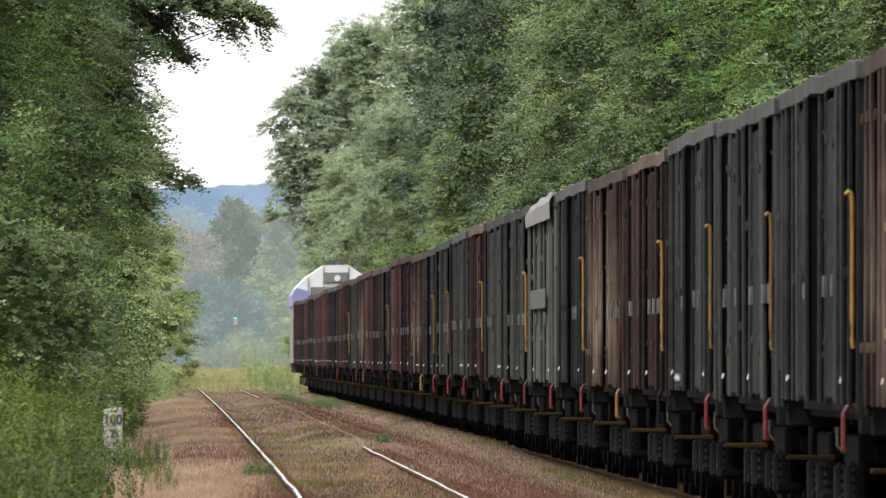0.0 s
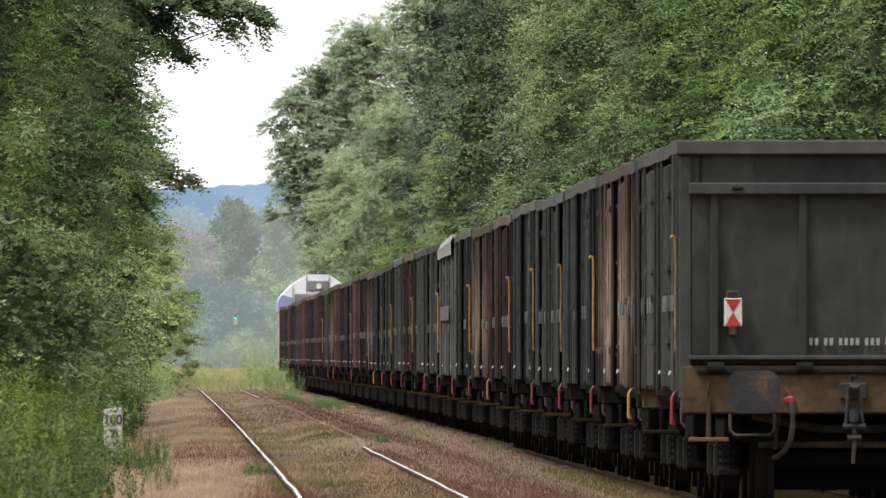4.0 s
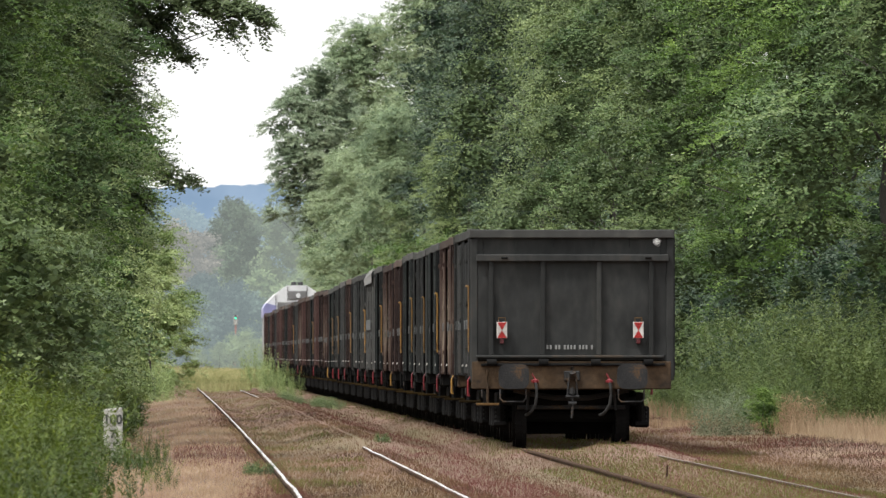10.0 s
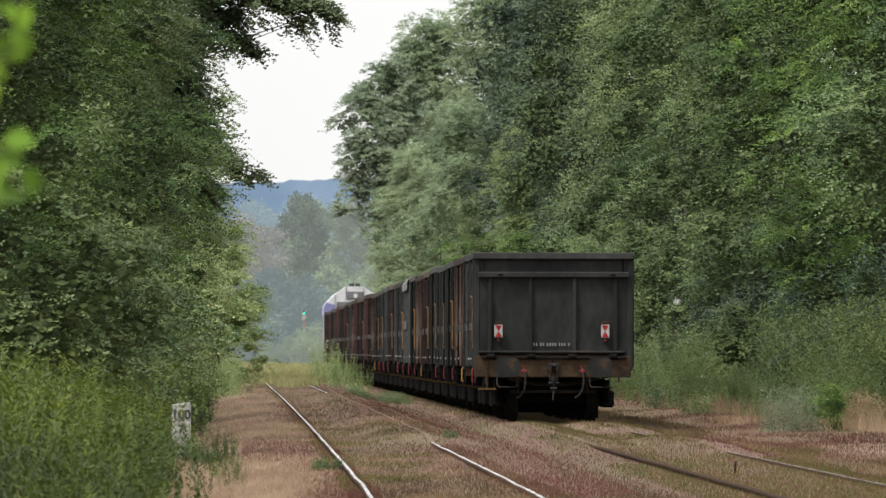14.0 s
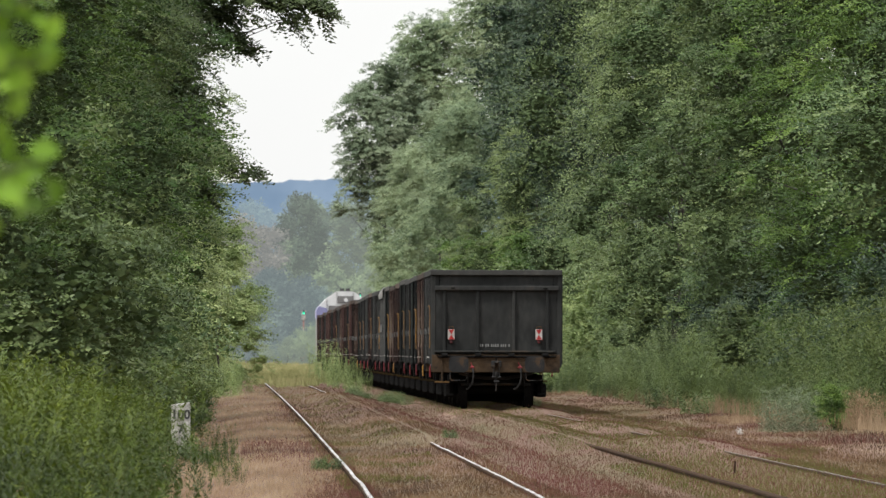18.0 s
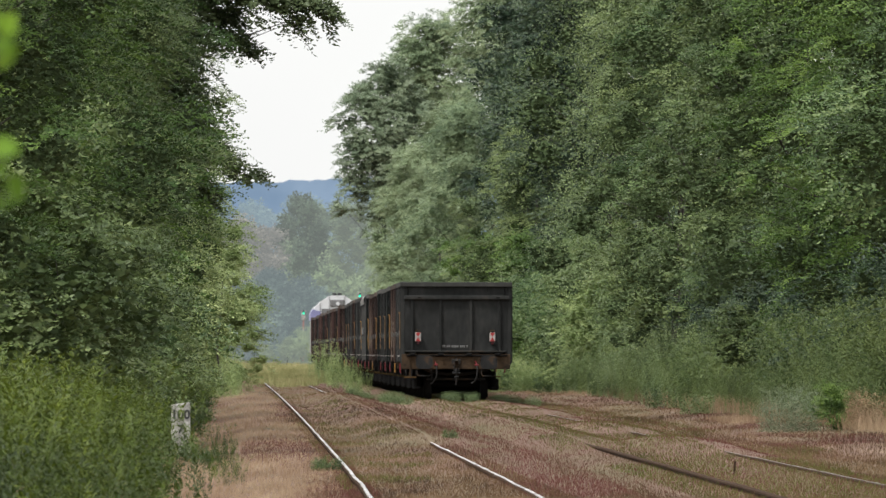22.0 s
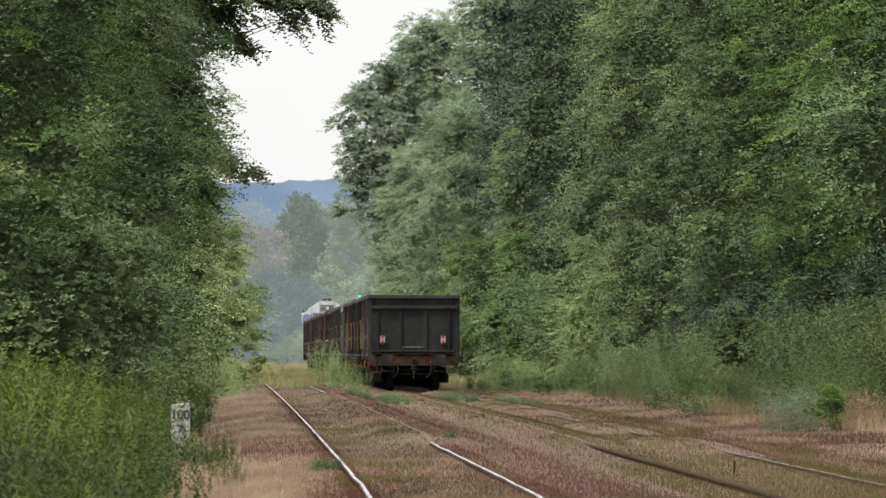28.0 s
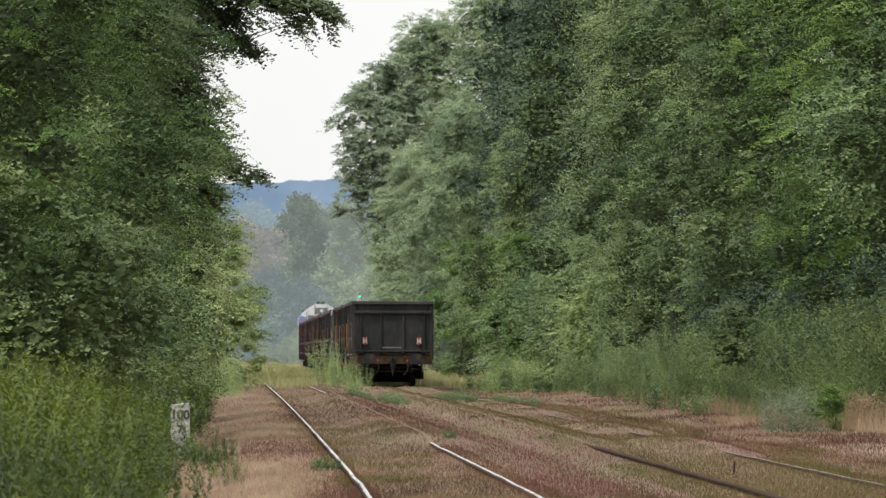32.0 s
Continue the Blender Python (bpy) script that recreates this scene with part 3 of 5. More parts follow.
TREE_LABELS = {"ash": ("ash_tree", "green leafy ash tree at the edge of the line"), "hazel": ("hazel_tree", "olive-brown hazel thicket beside the tracks"),
               "oak": ("oak_tree", "tall dark green oak tree behind the shrubs"), "willow": ("willow_tree", "pale grey-green willow tree by the tracks"),
               "birch": ("birch_tree", "green birch tree with drooping twigs"), "robinia": ("robinia_tree", "bright green robinia tree with feathery leaves"),
               "walnut": ("walnut_tree", "dark leafy tree whose branches hang over the old track"),
               "tall": ("poplar_tree", "tall pale green tree standing against the sky"), "back": ("wood_tree", "large leafy tree filling the wood and its unseen sides"),
               "round": ("sallow_tree", "rounded grey-green tree standing against the sky"), "sallow": ("willow_tree", "slim pale green willow at the wood's edge"),
               "spire": ("young_robinia", "young bright green robinia growing at the verge"), "shrub": ("trackside_shrub", "bushy green shrub in front of the trees")}


def tree(key, u, y, size=1.0, stretch=1.0, turn=None, material=None):
    """A plant at u metres beside the train's track."""
    name, label = TREE_LABELS[key]
    turn = random.uniform(0, 360) if turn is None else turn
    small = key in ("shrub", "spire")
    return plant(key, name, track_x(y) + u, y, size, turn, label, "shrub" if small else "tree", "shrubs along the line" if small else "trees along the line", material, stretch=stretch)


def edge_right(y):
    return track_x(y) + 5.9


def edge_left(y):
    return track_x(y) + GAP - 3.0


SWAYING = []


def build_woods():
    # front row along the train's track
    for row in (("ash", 7.6, 262, 1.0), ("hazel", 6.6, 352, 1.0), ("ash", 7.4, 392, 0.95), ("hazel", 7.0, 432, 1.05),
                ("birch", 7.0, 470, 0.8), ("birch", 7.4, 528, 1.0), ("oak", 8.2, 600, 0.85), ("hazel", 6.2, 640, 0.9), ("oak", 10.0, 715, 1.08), ("oak", 9.6, 790, 0.9),
                ("willow", 6.0, 820, 1.0), ("willow", 5.4, 890, 0.95), ("tall", 10.5, 960, 1.0), ("round", 3.9, 1060, 1.0), ("tall", 7.4, 1075, 0.98),
                ("sallow", 5.3, 985, 0.95), ("sallow", 4.4, 1020, 0.8), ("sallow", 6.9, 930, 1.05)):
        tree(*row)
    SWAYING.append((tree("robinia", 7.2, 292, 1.05), 0.35))
    SWAYING.append((tree("robinia", 7.5, 326, 1.0), 0.35))
    for y, s in ((600, 0.95), (655, 1.0), (760, 1.1)):
        tree("spire", 4.9, y, s)
    # deeper in the wood
    for y in (270, 318, 372, 440, 520, 610, 720, 850, 980):
        tree("back", 13.0 + random.uniform(-1, 1), y, random.uniform(0.9, 1.1), material=random.choice((LEAF_ASH, LEAF_DARK, LEAF_BROWNISH)))
    # unseen trees added beside and behind the camera to block the low sky
    for u, y in ((20, 240), (21, 330), (20, 450), (21, 600), (-22, 200), (-23, 290), (-22, 390), (-23, 520), (-22, 680), (16, -20), (-24, 40), (-26, 110), (6, -55), (-8, -60), (14, 60), (15, 150)):
        tree("back", u + random.uniform(-1, 1), y, random.uniform(0.9, 1.1), material=random.choice((LEAF_ASH, LEAF_DARK)))
    # along the old track
    SWAYING.append((tree("robinia", -10.3, 212, 0.95), 0.5))
    SWAYING.append((tree("robinia", -9.2, 272, 0.78, material=LEAF_BROWNISH), 0.5))
    SWAYING.append((tree("walnut", -9.35, 325, 1.0, turn=0), 0.7))
    for row in (("ash", -10.4, 246, 0.9), ("ash", -9.8, 300, 0.8), ("hazel", -9.2, 345, 0.8), ("ash", -9.8, 400, 0.85), ("hazel", -8.8, 455, 0.75),
                ("willow", -8.9, 510, 0.7), ("ash", -10, 590, 0.8), ("willow", -8.6, 660, 0.62), ("ash", -9.4, 740, 0.8), ("back", -15, 330, 1.0), ("back", -15, 430, 0.9), ("back", -15, 560, 0.8)):
        tree(*row, material=LEAF_LIME if row[2] in (345, 400, 455, 510) else LEAF_BRIGHT if row[2] in (246, 300) else None)
    for y, s in ((520, 0.8), (585, 1.0), (640, 0.9), (700, 0.9)):
        tree("spire", -6.5, y, s, material=LEAF_LIME)
    for u, y, s in ((4.0, 1150, 0.9), (4.3, 1120, 0.7), (4.2, 1185, 0.8)):
        tree("shrub", u, y, s, material=LEAF_LIME)
    # low bushes where the yard ends, in far leaf with its painted haze
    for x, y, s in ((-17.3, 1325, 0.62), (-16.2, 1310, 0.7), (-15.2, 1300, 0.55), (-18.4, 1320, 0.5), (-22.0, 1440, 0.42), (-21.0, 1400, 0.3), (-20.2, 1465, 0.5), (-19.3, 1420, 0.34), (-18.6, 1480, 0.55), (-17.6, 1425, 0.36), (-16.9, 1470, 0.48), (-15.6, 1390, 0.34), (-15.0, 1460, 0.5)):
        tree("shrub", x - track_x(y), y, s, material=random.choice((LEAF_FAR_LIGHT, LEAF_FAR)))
    # light green bushes at the wood's foot further on
    y = 520.0
    while y < 800:
        tree("shrub", 6.0 + random.uniform(-0.4, 0.6), y, random.uniform(0.75, 1.15), material=random.choice((LEAF_LIME, LEAF_ASH, LEAF_PALE, LEAF_BROWNISH)))
        y += 22
    # shrubs under the trees
    y = 244.0
    while y < 440:
        tree("shrub", GAP - 5.6 + random.uniform(-0.5, 0.4), y, random.uniform(0.95, 1.3), material=random.choice((LEAF_BROWNISH, LEAF_BROWNISH, LEAF_ASH, LEAF_BRIGHT)))
        y += 16
    y = 300.0
    while y < 900:
        # the nearer ones in dark oak leaf paint the shaded recess behind the nettles
        tree("shrub", 7.4 + random.uniform(-0.3, 0.8), y, random.uniform(0.7, 1.1), material=LEAF_DARK if y < 470 else None)
        y += 15 + 0.03 * (y - 300) + random.uniform(-2, 3)
    y = 242.0
    while y < 760:
        tree("shrub", GAP - 4.2 + random.uniform(-0.6, 0.2), y, random.uniform(0.55, 0.9), material=random.choice((LEAF_LIME, LEAF_BROWNISH, LEAF_ASH)) if y > 330 else LEAF_BROWNISH)
        y += 22 + 0.05 * (y - 215) + random.uniform(-2, 3)


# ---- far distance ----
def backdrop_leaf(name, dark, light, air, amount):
    """Far foliage; haze is put into the surface as a glow of the air colour."""
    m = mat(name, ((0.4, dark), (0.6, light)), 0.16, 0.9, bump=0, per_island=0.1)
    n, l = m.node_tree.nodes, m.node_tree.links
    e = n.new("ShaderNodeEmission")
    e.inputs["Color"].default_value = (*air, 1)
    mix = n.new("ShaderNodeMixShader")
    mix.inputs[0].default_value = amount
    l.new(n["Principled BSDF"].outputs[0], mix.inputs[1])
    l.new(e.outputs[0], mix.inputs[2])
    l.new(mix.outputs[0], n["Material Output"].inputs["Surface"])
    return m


HAZE_GLOW = (0.42, 0.47, 0.44)
LEAF_FAR = backdrop_leaf("far_wood_leaf", (0.02, 0.045, 0.02), (0.15, 0.2, 0.09), HAZE_GLOW, 0.36)
LEAF_FAR_DARK = backdrop_leaf("far_oak_leaf", (0.008, 0.022, 0.012), (0.055, 0.09, 0.045), HAZE_GLOW, 0.30)
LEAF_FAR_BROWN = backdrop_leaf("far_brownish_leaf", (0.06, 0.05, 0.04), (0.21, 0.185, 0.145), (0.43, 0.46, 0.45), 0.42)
LEAF_FAR_LIGHT = backdrop_leaf("far_birch_leaf", (0.05, 0.09, 0.03), (0.2, 0.26, 0.11), HAZE_GLOW, 0.36)
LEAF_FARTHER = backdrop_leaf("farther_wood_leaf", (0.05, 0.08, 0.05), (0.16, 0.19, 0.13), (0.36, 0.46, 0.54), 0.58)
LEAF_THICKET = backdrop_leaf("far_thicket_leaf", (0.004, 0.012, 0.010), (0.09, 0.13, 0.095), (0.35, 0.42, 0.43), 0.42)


def far_wood(name, y, crowns, leaf, label, material):
    """Far trees as rounded crowns of leafy lobes with an uneven outline; crowns: x, height, radius."""
    pts, faces, cores, per = [], [], [], 60
    for x, h, r in crowns:
        dy = rng.uniform(-25, 25)
        for _ in range(26):
            f = rng.random() ** 0.6
            wide = r * math.sqrt(max(0.08, 1 - (1.35 * f - 0.4) ** 2))
            a = rng.uniform(0, 6.283)
            size = r * rng.uniform(0.24, 0.46)
            mid = np.array([x + wide * 0.8 * math.cos(a), y + dy + wide * 0.8 * math.sin(a), max(0.3, h - size - (h - 0.5) * (1 - f) * 0.95)])
            d = unit(rng.normal(0, 1, (per, 3)) + np.array([[0, -0.3, 0.5]]))
            pts.append(mid + d * size * np.array([[1, 1, 0.85]]) * rng.uniform(0.8, 1.15, (per, 1)))
            faces.append(unit(d + np.array([[0, 0, 0.3]])))
            cores.append(lump(mid, size * 0.72, 6, 8))
    pos, face = np.concatenate(pts), np.concatenate(faces)
    k = len(pos)
    v = sprays(pos, rng.normal(0, 1, (k, 3)) + face * 0.3, np.full(k, leaf * 1.4), 3, leaf, leaf * 0.55, 0.1, face)
    ob = linked(name, leaf_mesh(name, np.concatenate([v, *cores])), material)
    return tagged(ob, label, "woodland", kind="stuff")


def even_row(x0, x1, n, height, radius):
    return [(x0 + (x1 - x0) * (i + rng.random()) / n, height * rng.uniform(0.8, 1.05), radius * rng.uniform(0.8, 1.2)) for i in range(n)]


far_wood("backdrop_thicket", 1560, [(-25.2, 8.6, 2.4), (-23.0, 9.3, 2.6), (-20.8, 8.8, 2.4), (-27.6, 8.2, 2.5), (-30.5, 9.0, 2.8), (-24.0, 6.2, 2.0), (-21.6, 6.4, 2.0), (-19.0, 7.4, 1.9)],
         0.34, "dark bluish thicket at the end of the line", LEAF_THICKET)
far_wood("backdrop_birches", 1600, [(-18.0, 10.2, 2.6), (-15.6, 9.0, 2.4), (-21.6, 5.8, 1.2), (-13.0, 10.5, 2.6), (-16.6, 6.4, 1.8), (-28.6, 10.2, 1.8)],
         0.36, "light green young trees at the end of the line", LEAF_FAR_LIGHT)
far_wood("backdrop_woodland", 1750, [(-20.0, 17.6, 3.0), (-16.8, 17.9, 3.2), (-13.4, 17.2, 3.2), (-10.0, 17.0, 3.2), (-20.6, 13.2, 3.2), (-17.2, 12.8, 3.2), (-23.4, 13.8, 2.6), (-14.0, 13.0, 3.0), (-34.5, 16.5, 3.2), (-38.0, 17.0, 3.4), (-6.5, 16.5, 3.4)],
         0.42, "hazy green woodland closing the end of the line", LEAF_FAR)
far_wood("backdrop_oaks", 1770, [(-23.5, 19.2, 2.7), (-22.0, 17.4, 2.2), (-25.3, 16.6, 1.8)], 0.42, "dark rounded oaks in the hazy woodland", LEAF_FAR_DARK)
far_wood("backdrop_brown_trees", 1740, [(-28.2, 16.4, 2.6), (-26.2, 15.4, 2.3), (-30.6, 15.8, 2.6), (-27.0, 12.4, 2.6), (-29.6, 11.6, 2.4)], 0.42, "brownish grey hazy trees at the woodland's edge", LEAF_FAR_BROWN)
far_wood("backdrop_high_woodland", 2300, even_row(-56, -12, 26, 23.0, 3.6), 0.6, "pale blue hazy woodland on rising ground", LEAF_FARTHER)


build_woods()


def hill_material():
    m = bpy.data.materials.new("distant_blue_hills")
    m.use_nodes = True
    n, l = m.node_tree.nodes, m.node_tree.links
    for gone in list(n):
        n.remove(gone)
    pos = n.new("ShaderNodeTexCoord")
    tex = n.new("ShaderNodeTexNoise")
    tex.inputs["Scale"].default_value = 0.06
    tex.inputs["Detail"].default_value = 6
    l.new(pos.outputs["Object"], tex.inputs["Vector"])
    # the blue of haze is put into the colour, and the ridge glows with it
    ramp = n.new("ShaderNodeValToRGB")
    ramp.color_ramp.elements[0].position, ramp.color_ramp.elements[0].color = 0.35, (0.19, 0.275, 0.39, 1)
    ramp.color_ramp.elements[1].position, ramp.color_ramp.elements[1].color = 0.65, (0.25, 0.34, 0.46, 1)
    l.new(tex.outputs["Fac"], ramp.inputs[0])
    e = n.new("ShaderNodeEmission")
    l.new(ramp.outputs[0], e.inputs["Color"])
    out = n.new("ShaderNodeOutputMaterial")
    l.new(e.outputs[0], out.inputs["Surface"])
    return m


def build_hills():
    verts, faces = [], []
    xs = np.arange(-700, 701, 2.0)
    for x in xs:
        top = 51 + 2.2 * math.sin(x * 0.021 + 1) + 0.9 * noise.noise(Vector((x * 0.11, 0, 0))) + 0.9 * noise.noise(Vector((x * 0.35, 3, 0))) + 0.5 * noise.noise(Vector((x * 1.1, 5, 0)))
        verts += [(x, 4600, -2), (x, 4600 + 30, top), (x, 4700, -2)]
    for i in range(len(xs) - 1):
        a = i * 3
        faces += [(a, a + 3, a + 4, a + 1), (a + 1, a + 4, a + 5, a + 2)]
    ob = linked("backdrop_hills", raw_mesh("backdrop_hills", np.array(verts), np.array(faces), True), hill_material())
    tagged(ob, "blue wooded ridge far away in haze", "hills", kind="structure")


build_hills()


# ---- wagons ----
HALF, LOW, TOP = 6.40, 1.05, 3.23


def mesh_once(cache, key, make):
    if key not in cache:
        bm = make()
        me = bpy.data.meshes.new(key)
        bm.to_mesh(me)
        bm.free()
        cache[key] = me
    return cache[key]


SHARED = {}


def shared(name, key, make, material, parent, where=(0, 0, 0), label="", turn=0.0):
    me = mesh_once(SHARED, key, make)
    ob = linked(name, me, material, parent, label)
    ob.location = where
    ob.rotation_euler = (0, 0, turn)
    return ob


def make_wheel():
    bm = bmesh.new()
    rod(bm, (-0.05, 0, 0.46), (0.055, 0, 0.46), 0.46, 24)
    for x, r in ((-0.075, 0.49), (0.075, 0.36)):
        rod(bm, (x - 0.03, 0, 0.46), (x + 0.03, 0, 0.46), r, 24)
    return bm


def make_axle():
    return rod(bmesh.new(), (-1.0, 0, 0.46), (1.0, 0, 0.46), 0.08, 10)


def make_spring():
    bm = bmesh.new()
    rod(bm, (0, 0, 0.36), (0, 0, 0.64), 0.05, 7)
    for k in range(4):
        rod(bm, (0, 0, 0.38 + k * 0.065), (0, 0, 0.415 + k * 0.065), 0.085, 7)
    return bm


def make_bogie_frame():
    bm = bmesh.new()
    for s in (-1, 1):
        box(bm, s * 1.02 - 0.07, s * 1.02 + 0.07, -1.15, 1.15, 0.62, 0.82, 0.02)
        box(bm, s * 1.02 - 0.09, s * 1.02 + 0.09, -0.45, 0.45, 0.45, 0.66, 0.03)
    box(bm, -1.0, 1.0, -0.22, 0.22, 0.55, 0.85, 0.03)
    for s in (-1, 1):
        box(bm, -0.98, 0.98, s * 1.1 - 0.06, s * 1.1 + 0.06, 0.62, 0.76, 0.02)
    return bm


def make_axle_box():
    bm = boxes((-0.12, 0.12, -0.17, 0.17, 0.30, 0.62), bevel=0.03)
    box(bm, -0.1, 0.1, -0.37, 0.37, 0.33, 0.39, 0.01)
    return bm


def build_bogie(parent, y):
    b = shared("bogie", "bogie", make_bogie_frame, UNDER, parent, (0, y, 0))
    # plain block added to hide the lit ground behind the bogie
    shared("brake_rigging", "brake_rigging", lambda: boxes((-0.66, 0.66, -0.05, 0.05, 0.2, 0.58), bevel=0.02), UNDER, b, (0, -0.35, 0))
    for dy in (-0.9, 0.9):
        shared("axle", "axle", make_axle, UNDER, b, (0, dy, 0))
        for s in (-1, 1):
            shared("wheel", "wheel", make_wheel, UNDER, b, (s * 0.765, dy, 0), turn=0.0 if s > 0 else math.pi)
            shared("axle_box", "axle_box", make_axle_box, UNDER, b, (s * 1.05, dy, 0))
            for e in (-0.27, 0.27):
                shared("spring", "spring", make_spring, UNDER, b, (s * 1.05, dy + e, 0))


def make_web():
    """The near-black web of a pressed side post."""
    return boxes((-0.09, 0.10, -0.055, 0.055, LOW + 0.02, TOP - 0.11))


def make_post(wide=0.075, nubs=(1.42, 2.28, 2.84)):
    """The outer flange of a side post, with its welded lugs."""
    bm = boxes((0.088, 0.118, -wide, wide, LOW + 0.01, TOP - 0.11), bevel=0.006)
    for z in nubs:
        box(bm, 0.07, 0.14, -wide - 0.05, -wide + 0.03, z - 0.035, z + 0.035, 0.008)
    return bm


def make_tie_bars():
    """Short bars that lock the doors across the recess."""
    bm = bmesh.new()
    for z in (1.38, 1.46, 2.3, 2.86):
        box(bm, 0.02, 0.075, -0.46, 0.46, z - 0.018, z + 0.018, 0.005)
    box(bm, 0.03, 0.06, -0.03, 0.03, 1.36, 2.88, 0.005)
    return bm


def make_door_panel():
    """A door leaf with pressed ribs and hinge straps."""
    bm = boxes((-0.09, -0.05, -0.92, 0.92, LOW + 0.02, TOP - 0.13))
    for y in (-0.68, -0.23, 0.23, 0.68):
        bm2 = boxes((-0.06, 0.10, y - 0.1, y + 0.1, LOW + 0.02, TOP - 0.16), bevel=0.03)
        t = bpy.data.meshes.new("rib")
        bm2.to_mesh(t)
        bm2.free()
        bm.from_mesh(t)
        bpy.data.meshes.remove(t)
    for z in (1.5, 2.15, 2.8):
        box(bm, 0.06, 0.108, -0.9, -0.62, z - 0.03, z + 0.03, 0.006)
        box(bm, 0.06, 0.108, 0.62, 0.9, z - 0.03, z + 0.03, 0.006)
    return bm


def make_latch():
    bm = boxes((0.0, 0.016, -0.02, 0.02, 1.21, 1.24), bevel=0.005)
    rod(bm, (0.012, 0.0, 1.23), (0.02, 0.02, 1.2), 0.006, 6)
    return bm


def make_handrail():
    return bent([(1.572, 0, 2.385), (1.556, 0, 2.405), (1.538, 0.0, 2.395), (1.53, 0, 2.34), (1.53, 0, 1.9), (1.53, 0, 1.58), (1.53, 0, 1.46), (1.522, 0, 1.42)], 0.0145, 8)


def make_lever():
    bm = bent([(1.36, 0, 1.02), (1.46, 0, 1.07), (1.50, 0, 1.0), (1.5, 0.0, 0.83), (1.48, 0, 0.76)], 0.016, 7)
    rod(bm, (1.1, 0, 1.0), (1.4, 0, 1.02), 0.018, 6)
    box(bm, 1.482, 1.516, -0.018, 0.018, 0.76, 1.0, 0.01)
    return bm


def make_buffer_head():
    bm = boxes((-0.225, 0.225, -0.64, -0.58, -0.185, 0.185), bevel=0.0)
    vert = [e for e in bm.edges if abs(e.verts[0].co.y - e.verts[1].co.y) > 0.02]
    bmesh.ops.bevel(bm, geom=vert, offset=0.115, segments=5, affect="EDGES", profile=0.5)
    return bm


def make_buffer_stock():
    bm = bmesh.new()
    rod(bm, (0, -0.6, 0), (0, -0.25, 0), 0.085, 14)
    rod(bm, (0, -0.36, 0), (0, 0.0, 0), 0.125, 14)
    box(bm, -0.2, 0.2, -0.03, 0.01, -0.2, 0.2, 0.02)
    return bm


def make_loop():
    return bent([(-0.19, -0.05, 0.0), (-0.19, -0.1, -0.14), (-0.15, -0.12, -0.185), (0.15, -0.12, -0.185), (0.19, -0.1, -0.14), (0.19, -0.05, 0.0)], 0.014, 6)


def make_hook():
    bm = bmesh.new()
    box(bm, -0.12, 0.12, -0.03, 0.0, -0.07, 0.08, 0.015)
    bmj = bent([(0, 0, 0), (0, -0.18, 0.01), (0, -0.27, 0.06), (0, -0.26, 0.12), (0, -0.2, 0.13)], [0.05, 0.05, 0.045, 0.035, 0.02], 8)
    t = bpy.data.meshes.new("hook_tip")
    bmj.to_mesh(t)
    bmj.free()
    bm.from_mesh(t)
    bpy.data.meshes.remove(t)
    return bm


def make_coupling():
    """A screw coupling: two links, the spindle with its nuts, and the hanging shackle."""
    bm = bmesh.new()
    for s in (-1, 1):
        rod(bm, (s * 0.05, -0.2, 0.03), (s * 0.075, -0.22, -0.3), 0.014, 7)
    rod(bm, (-0.1, -0.22, -0.3), (0.1, -0.22, -0.3), 0.026, 8)
    rod(bm, (0, -0.22, -0.16), (0, -0.22, -0.5), 0.02, 8)
    rod(bm, (0, -0.22, -0.18), (0, -0.22, -0.26), 0.045, 8)
    rod(bm, (-0.06, -0.22, -0.4), (0.06, -0.22, -0.4), 0.03, 8)
    rod(bm, (0.0, -0.22, -0.46), (-0.01, -0.22, -0.62), 0.018, 7)
    return bm


def make_hose():
    return bent([(0, -0.05, 0.0), (0.01, -0.13, -0.04), (0.02, -0.16, -0.12), (0.02, -0.17, -0.24), (0.0, -0.16, -0.35), (-0.05, -0.13, -0.44), (-0.1, -0.06, -0.49), (-0.13, 0.05, -0.5)], 0.024, 8)


def make_cock():
    bm = boxes((-0.035, 0.035, -0.14, 0.0, -0.03, 0.03), bevel=0.012)
    box(bm, -0.055, 0.055, -0.09, -0.06, -0.02, 0.015, 0.006)
    rod(bm, (0, -0.06, 0.03), (-0.045, -0.06, 0.11), 0.012, 6)
    return bm


def make_bump_row():
    bm = bmesh.new()
    for x in (-1.19, -0.42, 0.35, 1.13):
        rod(bm, (x - 0.07, -0.05, 0), (x + 0.07, -0.05, 0), 0.05, 10)
        box(bm, x - 0.16, x + 0.16, -0.05, 0, -0.055, -0.015, 0.008)
    rod(bm, (-1.3, -0.03, -0.03), (1.38, -0.03, -0.03), 0.022, 7)
    return bm


def make_brake_beam():
    """The bowed brake beam and the pull rod below it, behind the headstock."""
    bm = bent([(-0.85, 0.5, 0.86), (-0.55, 0.5, 0.79), (-0.25, 0.5, 0.74), (0.25, 0.5, 0.74), (0.55, 0.5, 0.79), (0.85, 0.5, 0.86)], 0.04, 8)
    rod(bm, (-0.8, 0.45, 0.6), (0.8, 0.45, 0.6), 0.03, 8)
    for s in (-1, 1):
        rod(bm, (s * 0.62, 0.4, 0.95), (s * 0.66, 0.42, 0.56), 0.022, 7)
    return bm


